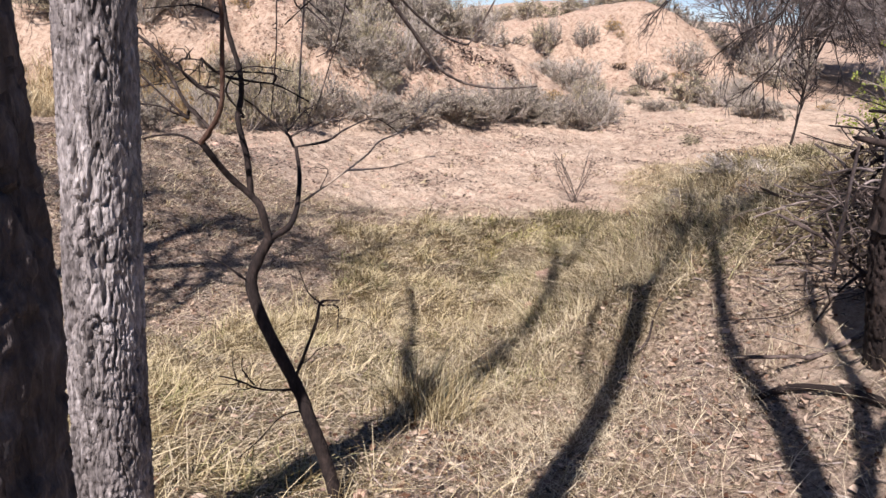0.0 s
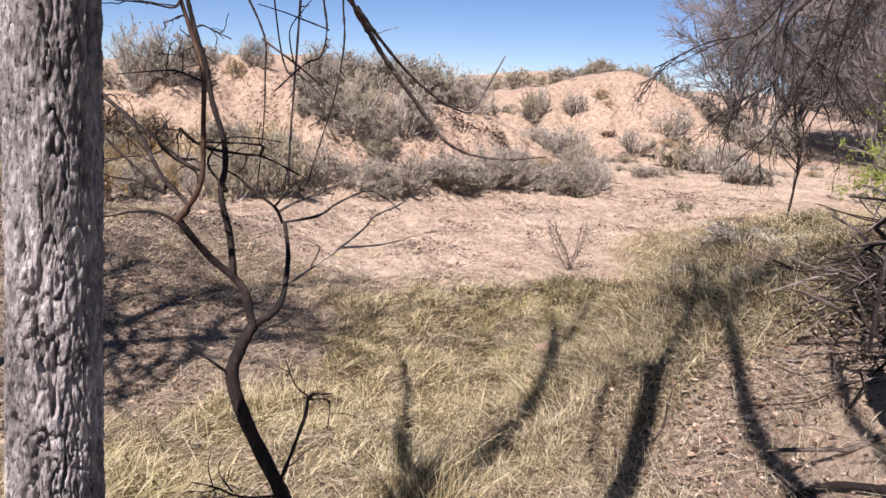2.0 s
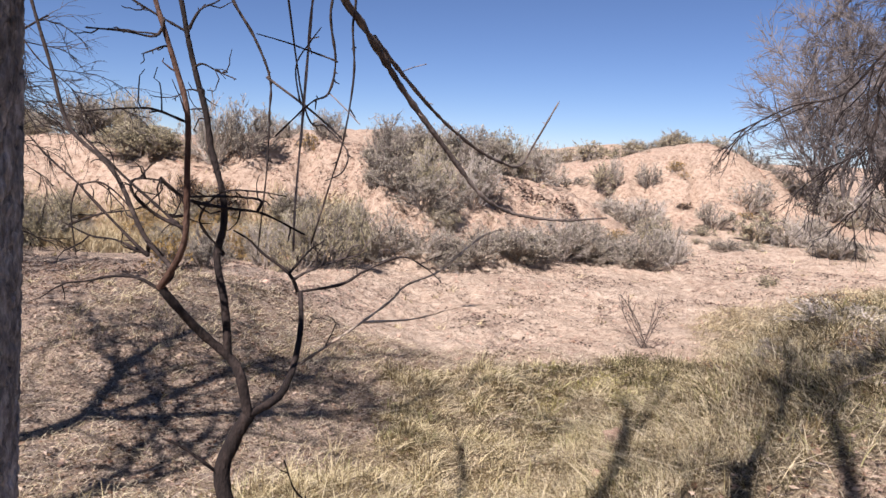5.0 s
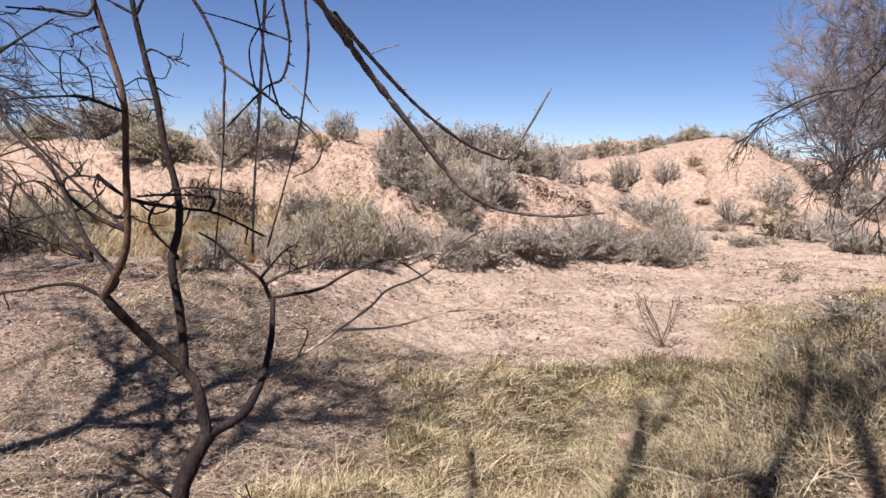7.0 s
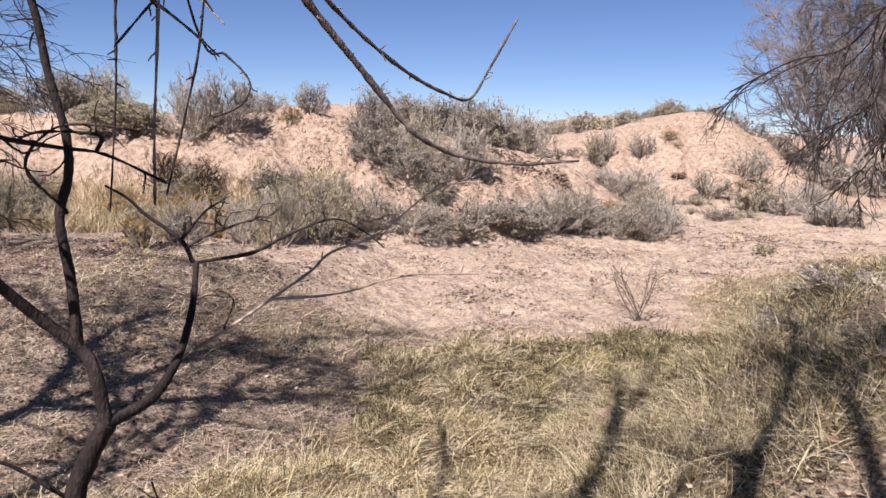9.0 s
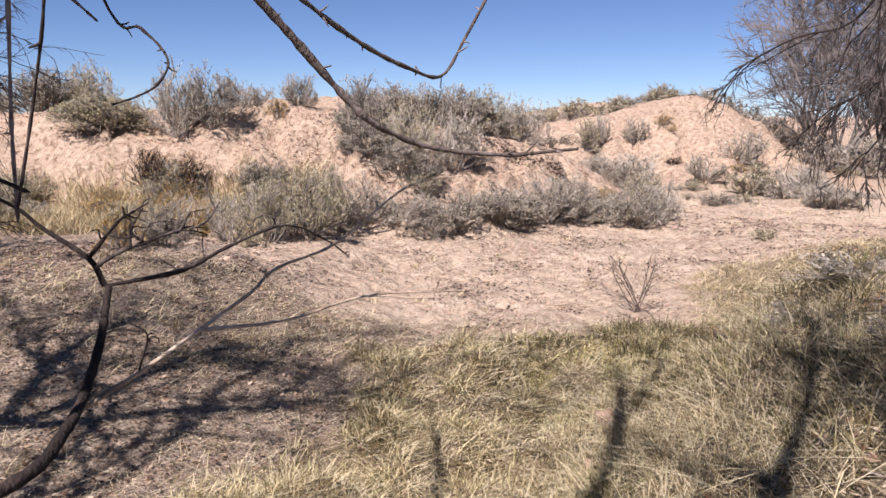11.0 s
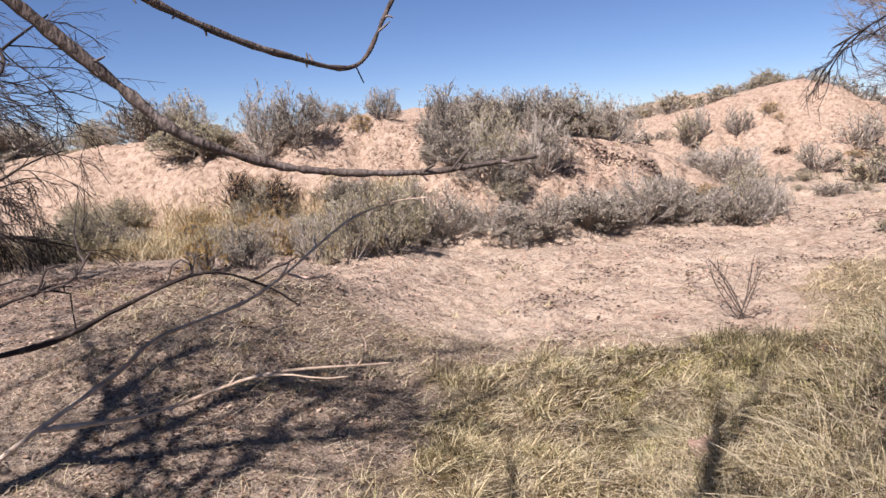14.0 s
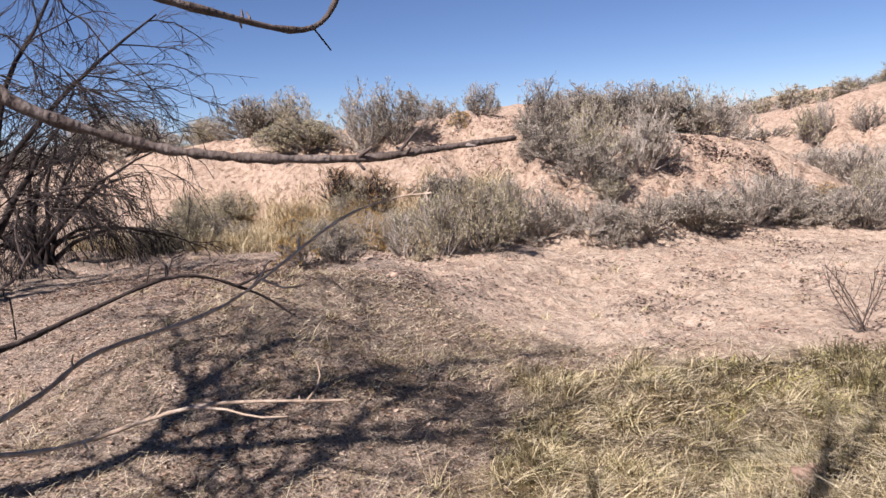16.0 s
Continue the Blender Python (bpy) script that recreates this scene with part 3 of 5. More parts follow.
YOUNG_TREE = (
    ("trunk", 0.030, 0.021, [(-0.388, 2.580, -0.480), (-0.453, 2.620, -0.265), (-0.519, 2.650, -0.102), (-0.561, 2.670, 0.002), (-0.694, 2.700, 0.262), (-0.753, 2.730, 0.424), (-0.728, 2.750, 0.526), (-0.685, 2.760, 0.609)]),
    ("left_stem", 0.015, 0.011, [(-0.685, 2.760, 0.609), (-0.715, 2.770, 0.729), (-0.754, 2.780, 0.777), (-0.826, 2.740, 0.860), (-0.871, 2.660, 0.964), (-0.893, 2.640, 1.008)]),
    ("middle_stem", 0.012, 0.006, [(-0.769, 2.790, 0.929), (-0.805, 2.820, 1.061), (-0.797, 2.850, 1.155), (-0.804, 2.860, 1.250), (-0.843, 2.870, 1.380), (-0.860, 2.870, 1.491), (-0.890, 2.880, 1.582), (-0.916, 2.880, 1.690), (-0.929, 2.880, 1.761), (-0.971, 2.900, 1.955), (-1.001, 2.950, 2.206)]),
    ("brown_stem", 0.010, 0.005, [(-0.849, 2.620, 1.055), (-0.813, 2.600, 1.107), (-0.789, 2.580, 1.173), (-0.776, 2.560, 1.325), (-0.770, 2.550, 1.472), (-0.800, 2.550, 1.585), (-0.845, 2.550, 1.725), (-0.875, 2.550, 1.835), (-0.893, 2.500, 2.009)]),
    ("pale_stem", 0.008, 0.004, [(-0.858, 2.640, 1.051), (-0.946, 2.660, 1.140), (-1.022, 2.680, 1.278), (-1.082, 2.700, 1.339), (-1.194, 2.720, 1.430), (-1.260, 2.750, 1.590), (-1.327, 2.780, 1.752), (-1.372, 2.800, 1.882)]),
    ("right_stem", 0.014, 0.008, [(-0.685, 2.760, 0.609), (-0.629, 2.850, 0.634), (-0.615, 2.920, 0.670), (-0.619, 3.000, 0.709), (-0.630, 3.100, 0.796), (-0.668, 3.220, 0.890)]),
    ("upper_right_stem", 0.007, 0.003, [(-0.677, 3.220, 0.892), (-0.710, 3.220, 0.955), (-0.799, 3.200, 1.026), (-0.837, 3.180, 1.071), (-0.882, 3.150, 1.106)]),
    ("twig", 0.006, 0.002, [(-0.710, 3.220, 0.955), (-0.643, 3.250, 1.014), (-0.625, 3.270, 1.058), (-0.593, 3.280, 1.074)]),
    ("branch", 0.008, 0.002, [(-0.677, 3.220, 0.892), (-0.558, 3.350, 0.909), (-0.486, 3.500, 0.948), (-0.376, 3.620, 0.967), (-0.279, 3.700, 0.912), (-0.228, 3.750, 0.866)]),
    ("branch", 0.007, 0.002, [(-0.626, 3.000, 0.686), (-0.534, 3.080, 0.756), (-0.429, 3.150, 0.815), (-0.344, 3.250, 0.880), (-0.290, 3.350, 0.910), (-0.197, 3.500, 0.957), (-0.073, 3.650, 1.044), (0.027, 3.700, 1.095), (0.100, 3.710, 1.107)]),
    ("branch", 0.006, 0.002, [(-0.429, 3.150, 0.815), (-0.260, 3.200, 0.812), (-0.088, 3.260, 0.853), (0.108, 3.310, 0.875)]),
    ("twig", 0.007, 0.002, [(-0.561, 2.670, 0.002), (-0.704, 2.620, 0.034), (-0.765, 2.600, 0.059), (-0.803, 2.580, 0.088), (-0.851, 2.560, 0.108)]),
    ("twig", 0.004, 0.0015, [(-0.724, 2.610, 0.046), (-0.774, 2.600, 0.116), (-0.761, 2.600, 0.178)]),
    ("branch", 0.012, 0.004, [(-0.581, 2.670, 0.042), (-0.540, 2.690, 0.120), (-0.494, 2.720, 0.283), (-0.470, 2.740, 0.350), (-0.409, 2.760, 0.364)]),
    ("twig", 0.005, 0.002, [(-0.470, 2.740, 0.350), (-0.527, 2.720, 0.404), (-0.555, 2.700, 0.505)]),
    ("twig", 0.004, 0.0015, [(-0.470, 2.740, 0.350), (-0.412, 2.780, 0.311), (-0.420, 2.800, 0.227)]),
    ("twig", 0.007, 0.003, [(-0.753, 2.730, 0.429), (-0.835, 2.680, 0.521), (-0.893, 2.650, 0.563)]),
    ("twig", 0.004, 0.002, [(-0.528, 2.650, -0.076), (-0.624, 2.620, -0.097), (-0.701, 2.580, -0.173), (-0.775, 2.550, -0.245)]),
    ("twig", 0.008, 0.002, [(-0.835, 2.660, 1.156), (-0.920, 2.700, 1.202), (-1.042, 2.740, 1.284), (-1.165, 2.780, 1.386), (-1.218, 2.800, 1.428)]),
    ("twig", 0.007, 0.002, [(-0.789, 2.580, 1.173), (-0.881, 2.560, 1.222), (-0.907, 2.550, 1.274), (-0.900, 2.550, 1.297), (-0.850, 2.560, 1.303), (-0.847, 2.560, 1.277)]),
    ("branch", 0.008, 0.003, [(-0.850, 2.560, 1.303), (-0.790, 2.600, 1.263), (-0.702, 2.660, 1.225), (-0.634, 2.700, 1.202), (-0.524, 2.750, 1.155)]),
    ("twig", 0.006, 0.002, [(-0.778, 2.800, 1.084), (-0.836, 2.750, 1.170), (-0.769, 2.750, 1.256), (-0.669, 2.750, 1.278), (-0.580, 2.760, 1.258)]),
    ("twig", 0.005, 0.0015, [(-0.777, 2.550, 1.450), (-0.807, 2.500, 1.470), (-0.847, 2.460, 1.477), (-0.913, 2.420, 1.472), (-0.962, 2.400, 1.460)]),
    ("twig", 0.006, 0.002, [(-0.830, 2.550, 1.697), (-0.854, 2.520, 1.657), (-0.910, 2.500, 1.665), (-0.990, 2.480, 1.664)]),
    ("twig", 0.004, 0.0015, [(-0.830, 2.550, 1.634), (-0.858, 2.530, 1.623), (-0.873, 2.520, 1.610)]),
    ("twig", 0.005, 0.0015, [(-0.864, 2.860, 1.626), (-0.823, 2.880, 1.605), (-0.781, 2.900, 1.589)]),
    ("twig", 0.004, 0.0015, [(-0.878, 2.870, 1.547), (-0.920, 2.860, 1.544), (-0.950, 2.850, 1.522)]),
    ("twig", 0.006, 0.002, [(-0.920, 2.880, 1.718), (-0.885, 2.900, 1.775), (-0.840, 2.920, 1.810), (-0.817, 2.950, 1.867)]),
    ("twig", 0.006, 0.002, [(-0.920, 2.880, 1.718), (-0.990, 2.860, 1.761), (-1.067, 2.840, 1.796), (-1.132, 2.800, 1.841)]),
    ("branch", 0.008, 0.002, [(-0.877, 2.650, 0.982), (-0.950, 2.660, 1.022), (-1.036, 2.670, 1.017), (-1.141, 2.680, 1.000), (-1.238, 2.700, 0.981)]),
    ("branch", 0.007, 0.002, [(-0.966, 2.700, 1.085), (-1.062, 2.720, 1.102), (-1.136, 2.730, 1.130), (-1.234, 2.750, 1.151)]),
    ("branch", 0.007, 0.002, [(-0.956, 2.680, 1.088), (-1.084, 2.700, 1.193), (-1.154, 2.720, 1.270), (-1.259, 2.740, 1.330), (-1.340, 2.760, 1.397)]),
    ("twig", 0.004, 0.0015, [(-1.171, 2.720, 1.273), (-1.175, 2.710, 1.188), (-1.171, 2.700, 1.073)]),
    ("twig", 0.005, 0.0015, [(-1.154, 2.720, 1.270), (-1.083, 2.700, 1.283), (-1.006, 2.680, 1.231), (-0.971, 2.660, 1.179)]),
    ("twig", 0.005, 0.0015, [(-1.217, 2.750, 1.149), (-1.095, 2.720, 1.183), (-0.983, 2.700, 1.215), (-0.897, 2.660, 1.262)]),
    ("twig", 0.006, 0.002, [(-0.918, 2.860, 1.234), (-0.750, 2.700, 1.252), (-0.635, 2.700, 1.250)]),
    ("branch", 0.008, 0.002, [(-0.677, 3.220, 0.947), (-0.639, 3.240, 0.968), (-0.596, 3.260, 0.986), (-0.541, 3.300, 1.003), (-0.489, 3.330, 1.026), (-0.456, 3.360, 1.067)]),
    ("twig", 0.005, 0.0015, [(-0.596, 3.260, 0.986), (-0.604, 3.260, 1.028), (-0.601, 3.270, 1.062)]),
    ("twig", 0.005, 0.0015, [(-0.541, 3.300, 1.003), (-0.522, 3.330, 1.009), (-0.496, 3.350, 1.008)]),
    ("twig", 0.004, 0.0012, [(-0.534, 3.080, 0.756), (-0.510, 3.060, 0.824), (-0.542, 3.050, 0.860)]),
)
OVERHANG = (
    ("overhanging_branch", 0.016, 0.0028, [(-0.388, 2.520, 1.790), (-0.346, 2.620, 1.714), (-0.305, 2.720, 1.640), (-0.262, 2.800, 1.565), (-0.200, 2.870, 1.478), (-0.140, 2.930, 1.398), (-0.084, 2.985, 1.322), (-0.030, 3.018, 1.262), (0.039, 3.088, 1.221), (0.098, 3.122, 1.205), (0.153, 3.149, 1.197), (0.224, 3.196, 1.191), (0.270, 3.210, 1.193), (0.319, 3.235, 1.197), (0.374, 3.259, 1.201)]),
    ("overhanging_twig", 0.010, 0.003, [(-0.333, 2.720, 1.694), (-0.280, 2.860, 1.620), (-0.205, 2.985, 1.530), (-0.134, 3.075, 1.462), (-0.062, 3.170, 1.408), (0.005, 3.260, 1.374), (0.072, 3.395, 1.361), (0.126, 3.425, 1.450), (0.200, 3.459, 1.591)]),
    ("side_twig", 0.003, 0.0012, [(0.072, 3.395, 1.361), (0.066, 3.45, 1.337)]),
    ("side_twig", 0.003, 0.0015, [(0.262, 3.207, 1.193), (0.286, 3.21, 1.218)]),
    ("side_twig", 0.004, 0.0015, [(0.220, 3.194, 1.190), (0.228, 3.196, 1.179)]),
    ("side_twig", 0.003, 0.0012, [(-0.291, 2.930, 1.622), (-0.262, 2.940, 1.641), (-0.219, 2.950, 1.655)]),
    ("hanging_twig", 0.007, 0.003, [(-0.479, 2.720, 1.961), (-0.512, 2.760, 1.785), (-0.543, 2.780, 1.464), (-0.551, 2.780, 1.262), (-0.562, 2.780, 1.107)]),
    ("hanging_twig", 0.006, 0.0025, [(-0.427, 2.600, 1.888), (-0.416, 2.620, 1.723), (-0.411, 2.640, 1.625), (-0.437, 2.660, 1.545), (-0.483, 2.680, 1.507), (-0.590, 2.700, 1.426)]),
    ("side_twig", 0.003, 0.0015, [(-0.432, 2.660, 1.538), (-0.384, 2.660, 1.495), (-0.352, 2.660, 1.463)]),
    ("hanging_twig", 0.005, 0.002, [(-0.363, 2.550, 1.850), (-0.358, 2.580, 1.691), (-0.355, 2.600, 1.580), (-0.384, 2.620, 1.433), (-0.428, 2.640, 1.295), (-0.476, 2.660, 1.143)]),
    ("hanging_twig", 0.008, 0.002, [(-0.772, 2.740, 1.914), (-0.734, 2.760, 1.798), (-0.686, 2.780, 1.695), (-0.649, 2.800, 1.587), (-0.638, 2.800, 1.491), (-0.649, 2.800, 1.327), (-0.674, 2.800, 1.090)]),
    ("side_twig", 0.006, 0.002, [(-0.645, 2.800, 1.584), (-0.544, 2.820, 1.513), (-0.477, 2.830, 1.459), (-0.436, 2.840, 1.420)]),
    ("side_twig", 0.004, 0.0015, [(-0.542, 2.750, 1.532), (-0.549, 2.740, 1.617), (-0.505, 2.720, 1.677), (-0.470, 2.700, 1.713)]),
    ("side_twig", 0.004, 0.0015, [(-0.412, 2.630, 1.620), (-0.484, 2.640, 1.644), (-0.548, 2.650, 1.665), (-0.629, 2.660, 1.686)]),
    ("hanging_twig", 0.006, 0.002, [(-0.70, 3.35, 1.56), (-0.64, 3.40, 1.478), (-0.578, 3.37, 1.425), (-0.53, 3.28, 1.375), (-0.512, 3.20, 1.335), (-0.516, 3.13, 1.306), (-0.55, 3.08, 1.292)]),
)



def young_tree():
    fork = (-0.893, 2.64, 1.0)
    ob = thing("young_tree", on_ground(-0.39, 2.58, 0.02), "leafless young tree with dark crooked forked stems", "tree")
    grown = []

    def attach(pts):
        """Joins a twig to the nearest older stem, from whichever end is closer."""
        if not grown:
            return pts
        old = np.concatenate(grown)
        ends = [np.linalg.norm(old - np.array(p), axis=1) for p in (pts[0], pts[-1])]
        if ends[1].min() + 0.03 < ends[0].min():
            pts, ends = pts[::-1], ends[::-1]
        root = tuple(old[ends[0].argmin()])
        return ([root] + pts) if ends[0].min() > 0.01 else pts

    skin = {"brown_stem": BROWN_BARK, "pale_stem": STICK}
    for name, r0, r1, pts in YOUNG_TREE:
        pts = list(pts)
        if name == "middle_stem":
            pts.insert(0, (-0.754, 2.78, 0.777))
        if name in ("brown_stem", "pale_stem"):
            pts.insert(0, fork)
        if name == "trunk":
            pts.insert(0, (pts[0][0] + 0.01, pts[0][1], pts[0][2] - 0.25))
        if name in ("branch", "twig"):
            pts = [pts[0]] + [tuple(np.array(p) + rng.normal(0, 0.009, 3)) for p in pts[1:-1]] + [pts[-1]]
        main = name.endswith("stem") or name == "trunk"
        if not main:
            pts = attach(pts)
        grown.append(spline(pts, 6))
        mat = skin.get(name, DARK_BARK)
        # far branches greyer; those reaching right get sunlight painted in as tan
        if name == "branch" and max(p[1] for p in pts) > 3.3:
            mat = SUNLIT_TAN_BARK if max(p[0] for p in pts) > 0 else STICK
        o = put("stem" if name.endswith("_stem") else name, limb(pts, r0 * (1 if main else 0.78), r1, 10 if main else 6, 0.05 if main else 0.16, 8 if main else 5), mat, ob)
        if name in ("branch", "twig") or name in ("pale_stem", "brown_stem", "middle_stem"):
            c = spline(pts, 4)
            st, wy, _, _ = sprout(c[None], 10 if len(pts) > 5 else 5, 0.95, 0.15)
            n = len(st)
            lines, rad = grow(st, wy, 0.012 + 0.16 * rng.uniform(0, 1, n) ** 3, np.full(n, min(0.003, r0 * 0.4)), np.full(n, 0.0012), 5, 0.35, 0.0)
            tagged(put("spur", tubes(lines, rad, 4), mat, o), kind="stuff")
    return ob


young_tree()

OVERHANG_BARK = material("brown grey twig bark", [(0.05, 0.038, 0.03), (0.11, 0.085, 0.07), (0.2, 0.165, 0.14)], 60, 0.9, 0.5, 150, (1, 1, 0.4))
# the branch that hangs over the path grows from the furrowed tree
JOINTS = {"overhanging_branch": [(-0.82, 1.93, 2.75), (-0.66, 2.1, 2.6), (-0.5, 2.34, 2.1)], "hanging_twig": []}
hung = []
for name, r0, r1, pts in OVERHANG:
    pts = list(pts)
    if name == "side_twig":
        gap = np.linalg.norm(np.concatenate(hung) - np.array(pts[0]), axis=1)
        tail = np.linalg.norm(np.concatenate(hung) - np.array(pts[-1]), axis=1)
        if tail.min() < gap.min():
            pts, gap = pts[::-1], tail
        pts = [tuple(np.concatenate(hung)[gap.argmin()])] + pts
    if name == "overhanging_branch":
        pts = JOINTS[name] + pts
    elif name == "hanging_twig":
        x, y, z = pts[0]
        pts = [(-0.72 + 0.3 * (x + 0.72), 2.05, 2.68), (x * 0.6 - 0.28, y * 0.6 + 0.85, 0.5 * (z + 2.9))] + pts
    if name == "hanging_twig":
        pts = [pts[0]] + [tuple(np.array(p) + rng.normal(0, 0.005, 3)) for p in pts[1:-1]] + [pts[-1]]
    hung.append(spline(pts, 6))
    o = put("overhanging_branch" if "branch" in name else "hanging_twig", limb(pts, r0 * 0.72, r1, 8, 0.14, 7, 1.0), OVERHANG_BARK if "over" in name else STICK, tree_furrowed)
    if name != "side_twig":
        c = spline(pts[3:] if "branch" in name else pts, 4)
        st, wy, _, _ = sprout(c[None], 14, 1.0, 0.05, 0.97)
        n = len(st)
        lines, rad = grow(st, wy, rng.uniform(0.006, 0.03, n), np.full(n, 0.0025), np.full(n, 0.0012), 2, 0.3, 0.0)
        tagged(put("spur", tubes(lines, rad, 4), STICK, o), kind="stuff")


# ---- shrubs ----
def shrub(kind, seed, n=30, shoots=6, fine=4, far=False, wide=False):
    """One metre wide and high; branching stems and small leaves."""
    ob = thing("shrub", (0, 0, -50 - 3 * seed), "", "shrub")
    a, tilt = rng.uniform(0, 2 * np.pi, n), np.abs(rng.normal(0, 0.6, n))
    way = np.stack([np.cos(a) * np.sin(tilt), np.sin(a) * np.sin(tilt), np.cos(tilt)], 1)
    st = np.stack([np.cos(a) * 0.09, np.sin(a) * 0.09, np.full(n, -0.04)], 1)
    big = 2.4 if far else 1.5
    l1, r1 = grow(st, way, rng.uniform(0.55, 1.0, n) * (1 - 0.2 * tilt), np.full(n, 0.006 * big), np.full(n, 0.003 * big), 4, 0.16, 0.05)
    s2, w2, _, _ = sprout(l1, shoots, 0.5, 0.15)
    l2, r2 = grow(s2, w2, rng.uniform(0.15, 0.45, len(s2)), np.full(len(s2), 0.0045 * big), np.full(len(s2), 0.0025 * big), 2, 0.14, 0.1)
    s3, w3, _, _ = sprout(l2, fine, 0.45, 0.15)
    l3, r3 = grow(s3, w3, rng.uniform(0.07, 0.22, len(s3)), np.full(len(s3), 0.0035 * big), np.full(len(s3), 0.0015 * big), 1, 0.1, 0.08)
    # keep an uneven dome
    def dome(v):
        p = v.copy()
        hgt = 1 + 0.5 * fbm(np.arctan2(p[:, 1], p[:, 0]) * 1.5 + seed * 7, p[:, 2] * 2, 3, seed)
        d = np.sqrt((p[:, 0] / 0.56) ** 2 + (p[:, 1] / 0.56) ** 2 + ((p[:, 2]) / 1.0) ** 2) / hgt
        k = np.where(d > 1, 1 / d ** 0.75, 1)
        return p * np.stack([k, k, k], 1)
    v, f = joined(tubes(l1, r1, 4), tubes(l2, r2, 3), tubes(l3, r3, 3))
    off = np.array(ob.matrix_basis.translation)
    leaf = {"grey": LEAF_GREY, "olive": LEAF_OLIVE, "gold": LEAF_GOLD, "rust": LEAF_RUST}[kind]
    count = {"grey": 2600, "olive": 4200, "gold": 3200, "rust": 1200}[kind] * (2 if wide else 1) // (3 if far else 1)
    tagged(mesh_object("twig_mass", dome(v), f, TWIG_GREY if kind != "rust" else STICK, ob), kind="stuff")
    pts = np.concatenate([l3.reshape(-1, 3), l3[:, 1], l2[:, 1:].reshape(-1, 3)])
    pts = pts[rng.integers(0, len(pts), count)] + rng.normal(0, 0.018, (count, 3))
    v, f = leaves(dome(pts), 0.046 * (1.6 if far else 1), 1.6, 0.16)
    tagged(mesh_object("foliage", v, f, leaf, ob), kind="stuff")
    return ob


FAR_KINDS = {"grey": [shrub("grey", 10, 20, 5, 3, True), shrub("grey", 11, 20, 5, 3, True)], "olive": [shrub("olive", 12, 20, 5, 3, True)],
             "gold": [shrub("gold", 13, 20, 5, 3, True)], "rust": [shrub("rust", 14, 20, 5, 3, True)]}
WIDE_KINDS = {"grey": [shrub("grey", 15, 50, 7, 5, False, True), shrub("grey", 16, 50, 7, 5, False, True)], "olive": [shrub("olive", 17, 48, 7, 5, False, True)], "rust": [shrub("rust", 18, 36, 7, 5, False, True)]}
SHRUB_KINDS = {"grey": [shrub("grey", k) for k in range(3)], "olive": [shrub("olive", 3 + k) for k in range(2)],
               "gold": [shrub("gold", 6)], "rust": [shrub("rust", 7)]}
SHRUB_WORDS = {"grey": "dry grey desert shrub with dense fine twigs", "olive": "olive grey desert shrub with small dry leaves",
               "gold": "low golden brown dry bush on sand", "rust": "rusty brown half-bare bush on the slope"}


def plant(kind, x, y, w, h):
    pool = (FAR_KINDS if y > 28 or w < 0.7 else SHRUB_KINDS)[kind]
    if w > 1.55 and y < 28 and kind in WIDE_KINDS:
        pool = WIDE_KINDS[kind]
    src = pool[int(abs(x * 7 + y * 3)) % len(pool)]
    m = Matrix.Translation(on_ground(x, y, 0.05)) @ Euler((0, 0, rng.uniform(0, 6.28))).to_matrix().to_4x4() @ Matrix.Diagonal((w * 1.22, w * 1.15, h * 1.06, 1))
    ob = copy_thing(src, m)
    words = SHRUB_WORDS[kind]
    if y > 30:
        words = words + " near the far mound"
    elif h > 1.6:
        words = "tall " + words
    return tagged(ob, words, "shrub", "shrubs on the slopes")


RIDGE_SHRUBS = (
    ("grey", -14.00, 24.00, 1.99, 1.22), ("olive", -12.67, 24.50, 1.38, 1.52), ("olive", -10.67, 21.40, 1.85, 0.98), ("grey", -8.46, 21.06, 1.34, 1.76),
    ("grey", -7.47, 20.97, 1.31, 1.44), ("grey", -7.48, 24.00, 1.06, 0.78), ("gold", -6.12, 22.30, 0.53, 0.55), ("grey", -5.83, 23.50, 0.93, 0.93),
    ("grey", -19.05, 23.00, 3.26, 1.55), ("olive", -15.92, 24.00, 1.14, 0.88), ("grey", -3.57, 21.29, 1.18, 1.46), ("grey", -2.97, 24.00, 1.59, 1.21),
    ("grey", -1.95, 24.50, 1.36, 1.16), ("grey", -0.97, 25.00, 1.56, 1.26), ("olive", -0.20, 25.50, 1.23, 1.49), ("grey", 0.65, 26.00, 1.44, 1.34),
    ("grey", -1.08, 21.88, 1.42, 1.51), ("olive", -2.16, 20.81, 1.28, 1.41), ("grey", -3.18, 20.38, 1.26, 0.91), ("grey", -2.32, 20.06, 1.23, 0.88),
    ("rust", -8.39, 19.16, 1.09, 1.07), ("rust", -7.38, 19.09, 0.99, 1.08),
)
